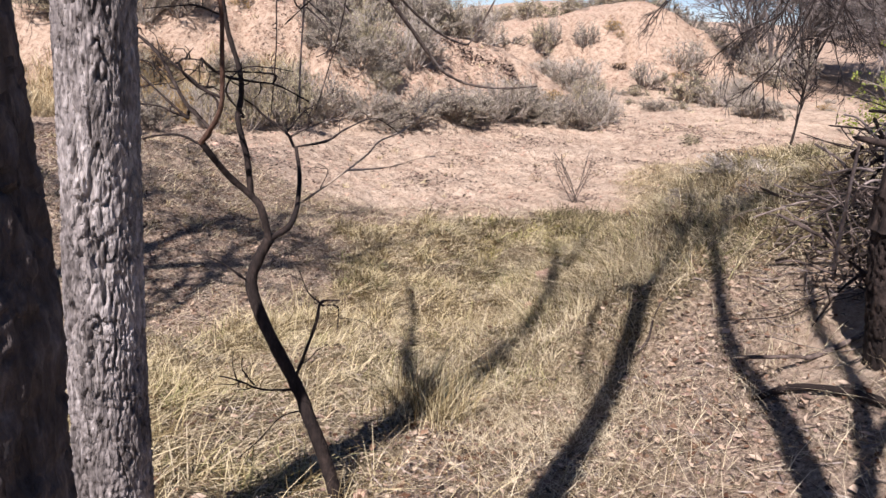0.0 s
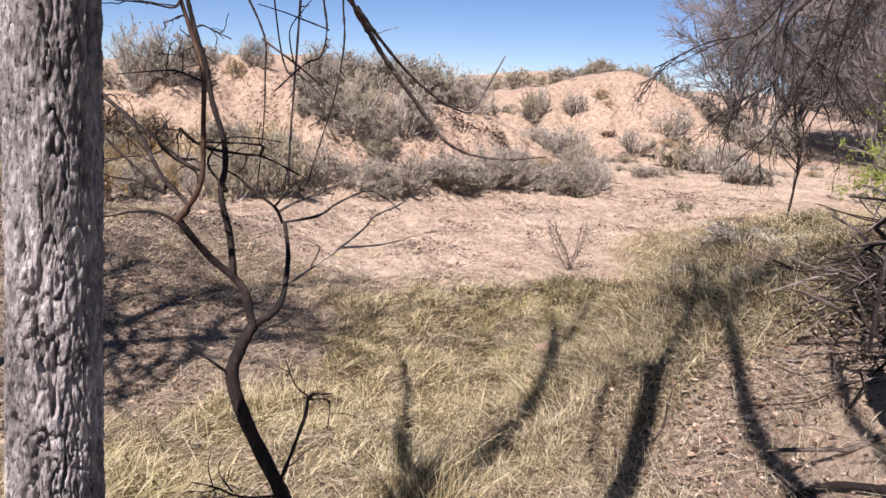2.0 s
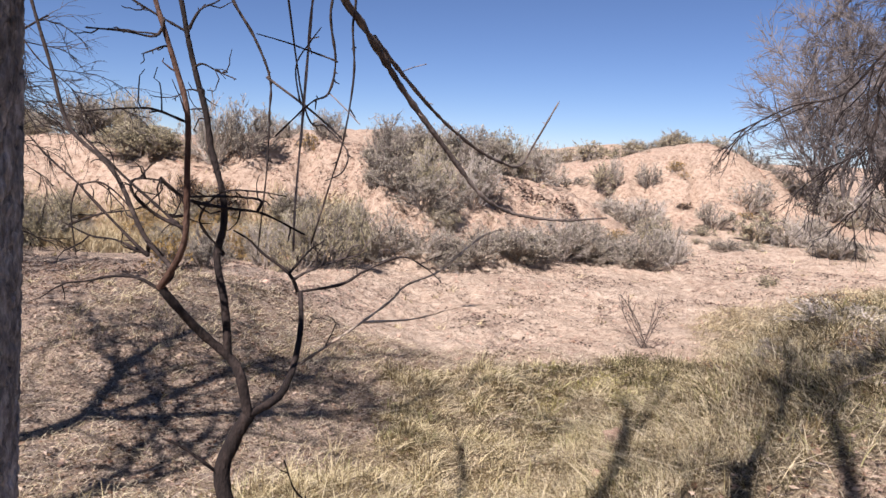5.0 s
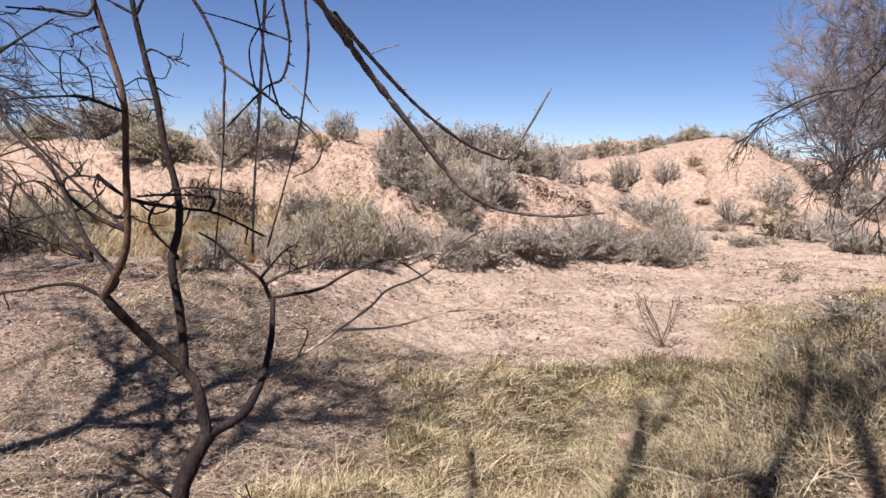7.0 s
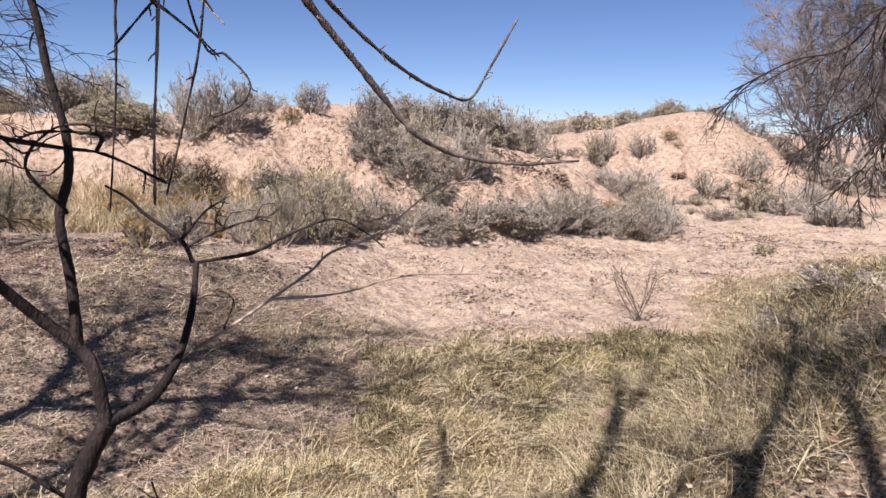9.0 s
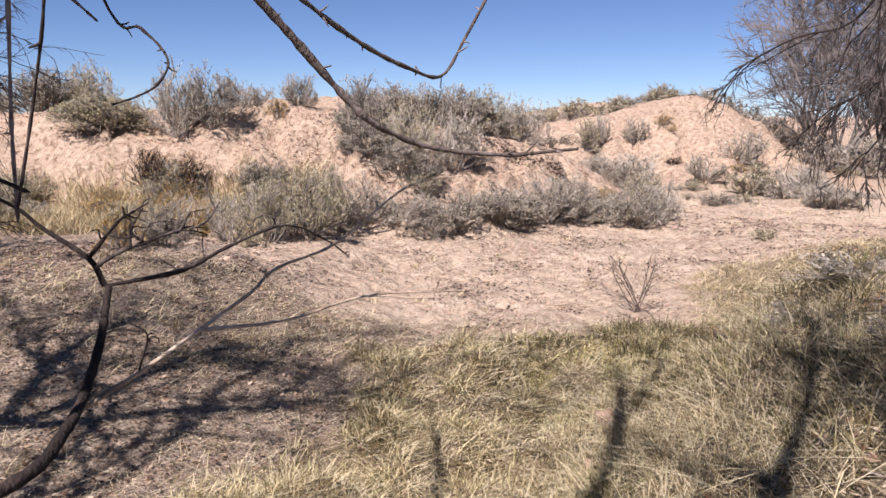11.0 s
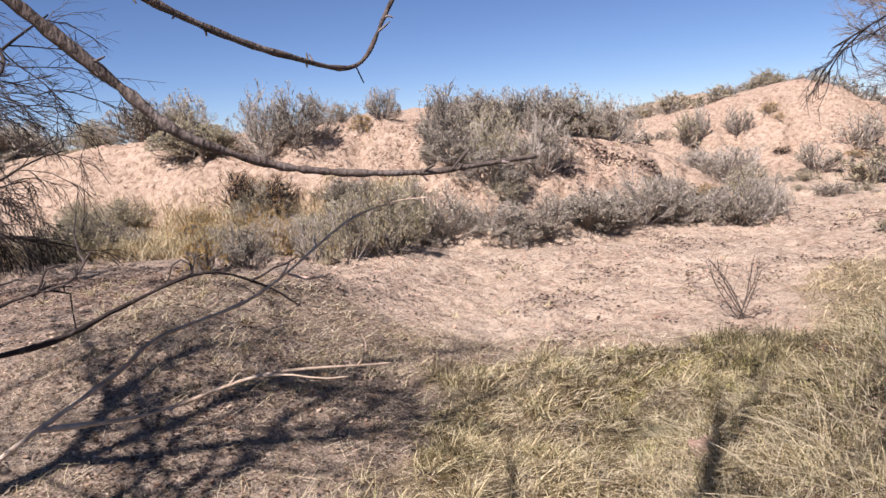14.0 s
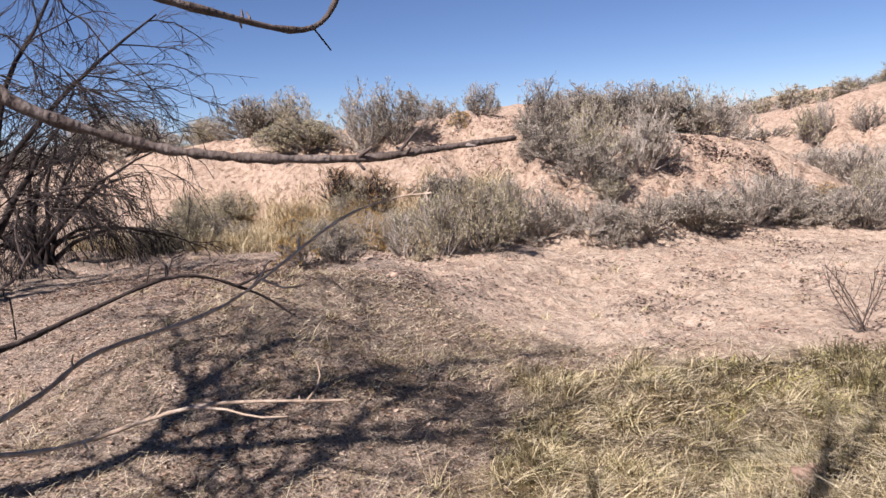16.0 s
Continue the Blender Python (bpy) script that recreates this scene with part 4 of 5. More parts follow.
FOOT_SHRUBS = (
    ("olive", -4.18, 15.15, 0.93, 1.23), ("olive", -3.80, 16.23, 1.10, 1.43), ("olive", -3.75, 18.17, 1.00, 1.56), ("grey", -3.12, 18.49, 1.38, 1.16),
    ("olive", -1.84, 19.80, 0.80, 0.39), ("grey", -1.98, 18.82, 1.27, 0.81), ("grey", -0.90, 19.30, 1.49, 0.89), ("grey", 0.25, 19.86, 1.60, 0.88),
    ("grey", 1.33, 20.30, 1.09, 1.23), ("grey", 2.06, 20.81, 1.13, 1.11), ("grey", 2.74, 21.14, 1.29, 0.74), ("grey", 3.61, 20.95, 1.26, 1.05),
    ("gold", 3.24, 23.30, 0.80, 0.39), ("grey", -5.66, 19.47, 1.18, 0.64), ("grey", 3.51, 21.11, 1.01, 0.65), ("grey", 4.39, 21.46, 1.03, 0.98),
    ("olive", 4.69, 24.95, 1.11, 0.89), ("gold", -5.90, 15.73, 0.90, 0.79), ("gold", -5.62, 12.47, 0.54, 0.63), ("grey", -5.27, 13.13, 0.74, 0.75),
    ("grey", -4.85, 14.93, 0.57, 0.89),
)
WEEDS = (
    ("grey", 2.45, 6.9, 0.52, 0.18), ("rust", 2.75, 6.2, 0.45, 0.17), ("grey", 3.0, 7.6, 0.68, 0.25), ("rust", 3.4, 8.4, 0.68, 0.22), ("grey", 2.3, 5.5, 0.38, 0.14),
    ("grey", 3.2, 6.8, 0.68, 0.22), ("rust", 2.2, 7.9, 0.45, 0.14), ("grey", 3.9, 9.2, 0.75, 0.22), ("olive", 3.6, 7.4, 0.60, 0.19),
)
LEFT_SHRUBS = (
    ("grey", -24.27, 24.0, 3.51, 1.01), ("grey", -20.85, 25.0, 3.83, 0.88), ("olive", -18.22, 27.0, 1.47, 1.29), ("olive", -10.83, 15.5, 1.55, 0.56),
    ("olive", -10.74, 16.5, 1.93, 0.52), ("olive", -10.15, 15.8, 1.14, 1.01), ("grey", -11.62, 16.5, 0.85, 0.82),
)
FAR_SHRUBS = (
    ("grey", 10.31, 34.35, 1.86, 1.48), ("grey", 7.93, 30.51, 1.26, 1.17), ("olive", 9.13, 28.72, 1.66, 1.01), ("grey", 10.04, 28.30, 1.37, 1.20),
    ("grey", 6.35, 36.52, 1.02, 1.28), ("grey", 4.66, 36.51, 1.04, 1.75), ("olive", 4.00, 36.03, 0.94, 1.26), ("grey", 3.59, 27.00, 1.40, 0.87),
    ("grey", 4.61, 27.00, 1.51, 1.29), ("olive", 4.35, 45.00, 2.36, 1.07), ("olive", 6.00, 45.00, 1.52, 0.55), ("grey", 7.43, 45.00, 1.87, 0.15),
    ("olive", 10.22, 46.00, 2.11, 0.43), ("olive", 11.82, 46.00, 2.13, 1.14), ("grey", 12.78, 45.00, 1.57, 1.36), ("grey", 13.22, 43.00, 1.68, 1.07),
    ("grey", 14.00, 42.00, 1.65, 1.12), ("grey", 15.36, 42.00, 2.00, 1.42), ("grey", 1.11, 30.00, 1.33, 1.54), ("grey", 2.64, 38.00, 1.70, 0.65),
    ("grey", 14.40, 36.00, 2.02, 1.32), ("grey", 15.97, 36.00, 2.29, 1.93), ("grey", 10.19, 26.76, 1.26, 1.16), ("olive", 6.04, 18.40, 0.46, 0.27),
    ("olive", 7.16, 29.24, 0.78, 0.40), ("gold", 7.62, 37.16, 0.73, 0.60), ("grey", 10.38, 25.41, 1.61, 0.70), ("grey", 7.09, 25.77, 0.98, 0.42),
    ("rust", 7.39, 33.67, 0.66, 0.36),
)
spread_rng = np.random.default_rng(12)
for group in (RIDGE_SHRUBS, FOOT_SHRUBS, LEFT_SHRUBS, FAR_SHRUBS):
    for row in group:
        plant(*row)
for k in range(30):
    x = spread_rng.uniform(-13.5, -4.8)
    y = float(ridge_foot(x)) + spread_rng.uniform(-2.4, 1.4)
    w = spread_rng.uniform(0.5, 1.3)
    plant(("gold", "olive", "olive", "grey")[k % 4], x, y, w, w * spread_rng.uniform(0.45, 0.8))
for k in range(24):
    x, y = spread_rng.uniform(2, 20), spread_rng.uniform(47, 56)
    w = spread_rng.uniform(1.2, 2.6)
    plant("olive" if k % 2 else "grey", x, y, w, w * spread_rng.uniform(0.35, 0.6))
for k in range(22):
    x = spread_rng.uniform(5, 17)
    y = float(mound_foot(x)) + spread_rng.uniform(-2.0, 9.0)
    w = spread_rng.uniform(0.3, 0.8)
    plant(("grey", "olive", "gold")[k % 3], x, y, w, w * spread_rng.uniform(0.35, 0.6))
for row in WEEDS:
    tagged(plant(*row), "dry tangled weeds on the grassy bank", "weed", "weeds on the bank")
for kind, x, y, w, h in RIDGE_SHRUBS[10:20] + FOOT_SHRUBS[:14]:
    plant(kind, x + spread_rng.uniform(-0.6, 0.6) * w, y + spread_rng.uniform(-0.3, 0.7), w * spread_rng.uniform(0.4, 0.7), h * spread_rng.uniform(0.4, 0.7))
for row in (*SHRUB_KINDS.values(), *FAR_KINDS.values(), *WIDE_KINDS.values()):
    for ob in row:
        for o in (*ob.children_recursive, ob):
            bpy.data.objects.remove(o)


# ---- bare trees at the sides ----
def bare_tree(name, at, label, spread, tall, limbs, droop, mat, twig_mat, twigs=(9, 7, 6), leaf=None, lean=(0, 0), thick=0.16, fine=0.006, within=None, upright=0.8, bend=0.14):
    """A many-stemmed thicket tree with arching branches and hanging twigs; within: how far it reaches to each side in x."""
    ob = thing(name, at, label, "tree")
    base = np.array(at)

    def reach(l, r):
        if within is None:
            return l, r
        ok = (l[:, :, 0].max(1) < within[1]) & (l[:, :, 0].min(1) > within[0]) & (l[:, :, 2].min(1) > base[2] - 0.6)
        return l[ok], r[ok]

    a = rng.uniform(0, 2 * np.pi, limbs)
    tilt = rng.uniform(0.1, upright, limbs)
    way = np.stack([np.cos(a) * np.sin(tilt) + lean[0], np.sin(a) * np.sin(tilt) + lean[1], np.cos(tilt)], 1)
    l1, r1 = reach(*grow(base + rng.normal(0, 0.12, (limbs, 3)) * [1, 1, 0] - [0, 0, 0.1], way, np.full(limbs, tall) * rng.uniform(0.7, 1.05, limbs), np.full(limbs, thick), np.full(limbs, thick * 0.2), 9, 0.13, droop))
    for k in range(len(l1)):
        put("stem", tubes(l1[k:k + 1], r1[k:k + 1], 8), mat, ob)
    s2, w2, _, _ = sprout(l1, twigs[0], 0.75, 0.2)
    l2, r2 = reach(*grow(s2, w2 * [1, 1, 0.6], spread * rng.uniform(0.3, 0.7, len(s2)), np.full(len(s2), thick * 0.18), np.full(len(s2), fine * 1.3), 7, bend, droop * 1.3))
    for k in range(len(l2)):
        put("branch", tubes(l2[k:k + 1], r2[k:k + 1], 5), mat, ob)
    s3, w3, _, _ = sprout(l2, twigs[1], 0.6, 0.1)
    l3, r3 = reach(*grow(s3, w3, spread * rng.uniform(0.12, 0.34, len(s3)), np.full(len(s3), fine * 1.6), np.full(len(s3), fine * 0.8), 4, bend, droop * 2))
    s4, w4, _, _ = sprout(l3, twigs[2], 0.5, 0.1)
    l4, r4 = reach(*grow(s4, w4, spread * rng.uniform(0.05, 0.15, len(s4)), np.full(len(s4), fine), np.full(len(s4), fine * 0.5), 2, bend * 0.8, droop * 2))
    tagged(put("twig_mass", joined(tubes(l3, r3, 3), tubes(l4, r4, 3)), twig_mat, ob, "", False), kind="stuff")
    if leaf:
        p = l4.reshape(-1, 3)
        p = p[rng.integers(0, len(p), 12000)] + rng.normal(0, 0.05, (12000, 3))
        tagged(put("foliage", leaves(p, 0.09, 0.3), leaf, ob, "fresh yellow green foliage", False), kind="stuff")
    return ob


def hanging_limbs(ob, lines, r0, mat, twig_mat, fine, side=8, drop=-0.12):
    """Limbs that hang into view from a tree, with branching twigs."""
    for pts in lines:
        c = spline(pts, 4)
        put("limb", limb(pts, r0, r0 * 0.25, 7, 0.08, 5, 0.6), mat, ob)
        s2, w2, _, _ = sprout(c[None], side * 2, 0.6, 0.2)
        n = len(s2)
        l2, r2 = grow(s2, w2, rng.uniform(0.3, 1.1, n), np.full(n, r0 * 0.35), np.full(n, fine), 6, 0.15, drop)
        for k in range(n):
            put("branch", tubes(l2[k:k + 1], r2[k:k + 1], 5), mat, ob)
        s3, w3, _, _ = sprout(l2, 7, 0.6, 0.15)
        n = len(s3)
        l3, r3 = grow(s3, w3, rng.uniform(0.1, 0.5, n), np.full(n, fine * 1.3), np.full(n, fine * 0.7), 4, 0.18, drop)
        s4, w4, _, _ = sprout(l3, 4, 0.6, 0.15)
        n = len(s4)
        l4, r4 = grow(s4, w4, rng.uniform(0.05, 0.22, n), np.full(n, fine), np.full(n, fine * 0.5), 2, 0.15, drop)
        tagged(put("twig_mass", joined(tubes(l3, r3, 3), tubes(l4, r4, 3)), twig_mat, ob, "", False), kind="stuff")


near_tree = bare_tree("bare_tree", on_ground(9.6, 11.2), "leafless dark tree with drooping twigs over golden grass", 3.0, 5.6, 5, -0.05, DARK_BARK, TWIG_DARK, (10, 8, 5), lean=(-0.05, 0.0), thick=0.09, fine=0.0042, within=(6.4, 20))
hanging_limbs(near_tree, (
    [(9.3, 11.1, 3.0), (8.2, 10.8, 5.0), (6.6, 10.4, 5.5), (5.79, 10.3, 4.97), (5.31, 10.3, 3.64), (5.0, 10.3, 2.95), (4.82, 10.3, 2.17), (4.57, 10.3, 1.37), (4.11, 10.3, 0.64)],
    [(9.4, 11.1, 2.6), (8.0, 10.6, 4.6), (6.2, 10.4, 5.0), (5.31, 10.3, 4.56), (5.04, 10.3, 3.63), (4.38, 10.3, 2.78), (3.95, 10.3, 2.27), (3.39, 10.3, 2.12), (2.74, 10.3, 1.77)],
    [(9.4, 11.0, 2.4), (7.6, 10.4, 4.2), (5.78, 10.0, 3.86), (5.48, 10.0, 3.19), (5.12, 10.0, 2.31), (4.9, 10.0, 1.53)],
    [(5.1, 10.5, 2.98), (4.83, 10.5, 2.82), (4.48, 10.5, 2.45), (4.49, 10.5, 2.09), (4.4, 10.5, 1.65), (3.92, 10.5, 1.37)],
    [(9.3, 11.0, 2.8), (7.6, 11.0, 4.4), (6.2, 11.2, 3.9), (5.7, 11.2, 2.9), (5.5, 11.2, 1.6), (5.2, 11.2, 0.8)],
), 0.028, DARK_BARK, TWIG_DARK, 0.0042, 8, -0.1)
for k, (x, y, tall) in enumerate(((16.4, 39, 11.5), (19.5, 42, 13), (19.5, 33, 10.5), (18.5, 49, 13), (26, 44, 13), (22.5, 37, 12))):
    bare_tree("bare_tree", on_ground(x, y), "tall leafless grey tree in the thicket beyond the wash", 5.0, tall, 14, 0.008, THICKET, THICKET, (13, 9, 6), thick=0.08, fine=0.0115, within=(x - 5.0, x + 7), upright=0.75, bend=0.09)
bare_tree("leafing_tree", on_ground(14.0, 22.5), "tree with fresh yellow green spring foliage", 2.6, 4.6, 7, -0.02, PALE_BARK, TWIG_GREY, (9, 6, 3), LEAF_GREEN, thick=0.08, fine=0.007, within=(11.6, 18))
thicket = bare_tree("tamarisk", on_ground(-11.3, 12.6), "sprawling dark leafless thicket with arching drooping branches", 3.0, 3.6, 20, -0.15, DARK_BARK, TWIG_DARK, (9, 7, 4), thick=0.05, fine=0.005, within=(-16, -8.5))
tamarisk = bare_tree("tamarisk", on_ground(-8.9, 9.3), "tall tamarisk with fine dark twigs hanging down", 2.8, 5.4, 7, -0.05, DARK_BARK, TWIG_DARK, (9, 7, 4), lean=(0.05, 0.0), thick=0.07, fine=0.0042, within=(-14, -6.4), upright=0.5)
hanging_limbs(tamarisk, (
    [(-8.8, 9.3, 2.0), (-7.8, 9.1, 3.9), (-6.8, 9.0, 4.3), (-6.33, 9.0, 3.83), (-6.14, 9.0, 2.92), (-5.83, 9.0, 2.65), (-5.51, 9.0, 2.26), (-5.17, 9.0, 1.99), (-4.95, 9.0, 1.77)],
    [(-8.8, 9.3, 1.8), (-8.0, 9.2, 3.6), (-7.3, 9.2, 4.1), (-6.91, 9.2, 3.78), (-6.76, 9.2, 3.09), (-6.69, 9.2, 2.58), (-6.46, 9.2, 2.24), (-6.18, 9.2, 1.89)],
    [(-8.9, 9.2, 1.0), (-8.4, 9.1, 1.8), (-7.78, 9.0, 2.5), (-7.09, 9.0, 2.66), (-6.65, 9.0, 2.3), (-6.12, 9.0, 2.01), (-5.74, 9.0, 1.88)],
), 0.018, DARK_BARK, TWIG_DARK, 0.0035, 6, -0.1)
hanging_limbs(thicket, (
    [(-11.2, 12.0, -0.9), (-10.6, 11.0, 0.0), (-10.08, 11.0, 0.31), (-9.06, 11.0, 0.63), (-8.15, 11.0, 0.68), (-7.6, 11.0, 0.41)],
    [(-11.2, 11.6, -0.9), (-9.6, 9.6, 0.3), (-7.93, 9.4, 1.12), (-7.29, 9.4, 1.44), (-6.51, 9.4, 1.73), (-5.73, 9.4, 1.8), (-4.98, 9.4, 1.67)],
), 0.016, DARK_BARK, TWIG_DARK, 0.0035, 5, -0.12)


def sapling(at, label, tall, spread, mat):
    ob = thing("sapling", at, label, "sapling")
    base = np.array(at)
    l1, r1 = grow(base[None] - [[0, 0, 0.05]], np.array([[0.02, 0, 1.0]]), np.array([tall]), np.array([0.022]), np.array([0.006]), 8, 0.07, 0.0)
    put("stem", tubes(l1, r1, 7), mat, ob)
    s2, w2, _, _ = sprout(l1, 16, 0.7, 0.25)
    l2, r2 = grow(s2, w2, spread * rng.uniform(0.5, 1.0, len(s2)), np.full(len(s2), 0.009), np.full(len(s2), 0.004), 5, 0.14, 0.04)
    for k in range(len(l2)):
        put("branch", tubes(l2[k:k + 1], r2[k:k + 1], 4), mat, ob)
    s3, w3, _, _ = sprout(l2, 5, 0.6, 0.2)
    l3, r3 = grow(s3, w3, spread * rng.uniform(0.15, 0.4, len(s3)), np.full(len(s3), 0.0045), np.full(len(s3), 0.0025), 3, 0.14, 0.03)
    tagged(put("twig_mass", tubes(l3, r3, 3), mat, ob), kind="stuff")
    return ob


sapling(on_ground(4.85, 10.5), "slender leafless sapling in golden grass", 1.5, 0.6, DARK_BARK)


def twig_bush(at, label, n, tall):
    ob = thing("twig_bush", at, label, "bush")
    a = rng.uniform(0, 6.28, n)
    way = np.stack([np.cos(a) * 0.5, np.sin(a) * 0.5, np.ones(n)], 1)
    l1, r1 = grow(np.array(at)[None] + rng.normal(0, 0.04, (n, 3)) * [1, 1, 0] - [0, 0, 0.04], way, tall * rng.uniform(0.6, 1.1, n), np.full(n, 0.010), np.full(n, 0.005), 6, 0.1, 0.02)
    for k in range(n):
        put("stem", tubes(l1[k:k + 1], r1[k:k + 1], 5), OVERHANG_BARK, ob)
    s2, w2, _, _ = sprout(l1, 6, 0.6, 0.3)
    l2, r2 = grow(s2, w2, tall * rng.uniform(0.15, 0.4, len(s2)), np.full(len(s2), 0.0045), np.full(len(s2), 0.002), 3, 0.14, 0.02)
    tagged(put("twig_mass", tubes(l2, r2, 3), OVERHANG_BARK, ob), kind="stuff")
    return ob


twig_bush(on_ground(2.32, 12.9), "thin leafless brown twig bush at the edge of the grass", 7, 1.0)


# ---- brush pile, stump and fallen wood ----
def brush_pile():
    ob = thing("brush_pile", on_ground(2.25, 3.95), "tangled pile of dry grey broken branches on the bank", "brush pile")
    for k in range(295):
        c = np.array([2.36 + rng.normal(0, 0.24), 3.8 + rng.normal(0, 0.34), 0])
        edge = math.hypot((c[0] - 2.42) / 0.5, (c[1] - 3.85) / 0.8)
        c[2] = float(height(c[0], c[1])) + 0.02 + rng.uniform(0.0, 0.9) * max(0.06, 1 - edge)
        a = rng.normal(2.5, 0.9)
        w = np.array([math.cos(a), math.sin(a) * 0.7, rng.normal(-0.1, 0.5)])
        w /= np.linalg.norm(w)
        ln = rng.uniform(0.18, 0.6)
        r = rng.choice([0.003, 0.005, 0.008, 0.013], p=[0.4, 0.35, 0.18, 0.07])
        bend = rng.normal(0, 0.06, (4, 3))
        pts = [c + w * ln * s + bend[i] * ln for i, s in enumerate((-0.6, -0.2, 0.2, 0.6))]
        pts = [np.array([p[0], p[1], max(p[2], float(height(p[0], p[1])) + 0.01)]) for p in pts]
        put("stick", limb(pts, r, r * 0.7, 6, 0.1, 4, 3.0), STICK if k % 5 else DARK_BARK, ob)
    put("stick", limb([(1.84, 3.3, 0.42), (1.79, 3.22, 0.75), (1.75, 3.15, 1.02)], 0.009, 0.007, 7, 0.08, 5, 3.0), STICK, ob, "upright broken stick")
    put("stick", limb([(2.9, 4.2, 0.28), (2.4, 4.15, 0.24), (1.97, 4.1, 0.19)], 0.03, 0.022, 9, 0.1, 5, 3.0), DARK_BARK, ob, "thick dark branch")
    put("stick", limb([(2.35, 3.1, 0.98), (2.0, 3.12, 1.02), (1.73, 3.15, 1.06)], 0.028, 0.012, 8, 0.1, 5, 1.0), DARK_BARK, ob, "dark pointed branch end")
    return ob


brush_pile()
stump = thing("stump", on_ground(2.02, 3.0, 0.1), "dark charred stump with ragged bark beside the brush pile", "stump")
put("trunk", bark_trunk([(2.10, 3.02, -0.45), (2.06, 3.0, 0.1), (1.98, 3.0, 0.5), (1.93, 3.0, 0.86)], 0.15, 0.13, 0.03, 90, 30, 33), DARK_BARK, stump)
put("broken_top", joined(*[limb([(1.93 + 0.1 * math.cos(a), 3.0 + 0.1 * math.sin(a), 0.7), (1.93 + 0.11 * math.cos(a), 3.0 + 0.11 * math.sin(a), 0.9 + 0.08 * math.sin(3 * a))], 0.035, 0.01, 6) for a in np.arange(0, 6.2, 0.5)]), DARK_BARK, stump)


def lying(name, label, x0, y0, x1, y1, r, mat, lift=0.0):
    xs, ys = np.linspace(x0, x1, 7), np.linspace(y0, y1, 7)
    ob = thing(name, on_ground((x0 + x1) / 2, (y0 + y1) / 2), label, "fallen branch")
    pts = [(x, y + 0.04 * math.sin(i * 1.7), float(height(x, y)) + r * 0.8 + lift * math.sin(i / 6 * math.pi)) for i, (x, y) in enumerate(zip(xs, ys))]
    put("branch", limb(pts, r, r * 0.6, 9, 0.1, 5, 2.0), mat, ob)
    return ob


lying("fallen_branch", "dark fallen branch lying on leaf litter", 2.15, 2.2, 1.5, 3.15, 0.024, DARK_BARK, 0.02)
lying("fallen_branch", "thin dry stick lying in the grass", 0.1, 4.3, 0.75, 4.2, 0.008, STICK)
for x, y, a, ln in ((-3.4, 8.2, 0.4, 0.9), (-2.2, 9.4, 2.2, 0.6), (-4.5, 9.8, 0.2, 1.1), (-3.6, 10.8, 2.9, 0.8), (1.6, 5.4, 2.4, 0.7), (1.1, 3.9, 0.9, 0.5)):
    lying("fallen_branch", "thin grey stick on the littered ground", x, y, x + ln * math.cos(a), y + ln * math.sin(a), 0.009, STICK)


def stone(x, y, size, seed):
    bm = bmesh.new()
    bmesh.ops.create_icosphere(bm, subdivisions=3, radius=size)
    for v in bm.verts:
        d = v.co.normalized()
        v.co *= 1 + 0.35 * noise.fractal(d * 1.4 + Vector((seed, 0, 0)), 0.8, 2.0, 4)
        v.co.z *= 0.65
    me = bpy.data.meshes.new("stone")
    bm.to_mesh(me)
    bm.free()
    me.materials.append(STONE)
    me.polygons.foreach_set("use_smooth", [True] * len(me.polygons))
    ob = new("stone", me)
    ob.matrix_basis = Matrix.Translation(on_ground(x, y, -size * 0.3))
    return tagged(ob, "small rounded tan stone lying on the ground", "stone", "stones on the ground")


for k, (x, y, s) in enumerate(((-0.29, 2.62, 0.035), (1.15, 7.7, 0.11), (-3.9, 12.3, 0.06), (0.9, 6.9, 0.05))):
    stone(x, y, s, k * 3.1)


# ---- grass, litter ----
def blades(roots, tall, lean, width, arch=0.6):
    """Curved grass blades as narrow strips of three lengths."""
    n = len(roots)
    a = rng.uniform(0, 2 * np.pi, n)
    out = np.stack([np.cos(a), np.sin(a), np.zeros(n)], 1) * lean[:, None]
    up = np.array([0, 0, 1.0])
    side = np.stack([-np.sin(a + 0.6), np.cos(a + 0.6), np.zeros(n)], 1) * width[:, None]
    vs = []
    for s in (0.0, 0.4, 0.75, 1.0):
        p = roots + (up * (s - 0.35 * arch * lean[:, None] * s * s) + out * (s * 0.45 + arch * s * s)) * tall[:, None]
        if s < 1:
            vs += [p - side * (1 - 0.7 * s), p + side * (1 - 0.7 * s)]
        else:
            vs.append(p)
    v = np.stack(vs, 1).reshape(-1, 3)
    i = np.arange(n)[:, None] * 7
    f = [row for q in ([0, 1, 3, 2], [2, 3, 5, 4]) for row in (i + q).tolist()] + (i + [4, 5, 6]).tolist()
    return v, f


def tufts(name, label, x, y, per, tall, spread, lean, mat, width=0.0028):
    n = len(x)
    who = np.repeat(np.arange(n), per)
    m = len(who)
    scale = rng.uniform(0.55, 1.25, n)[who]
    px, py = x[who] + rng.normal(0, spread, m) * scale, y[who] + rng.normal(0, spread, m) * scale
    roots = np.stack([px, py, height(px, py) - 0.01], 1)
    dist = np.clip(np.hypot(px, py - 1) / 5, 0.8, 4)
    v, f = blades(roots, tall * scale * rng.uniform(0.45, 1.2, m), np.abs(rng.normal(lean, lean * 0.5, m)), width * dist * rng.uniform(0.6, 1.3, m))
    return tagged(mesh_object(name, v, f, mat), label, "grass", kind="stuff")


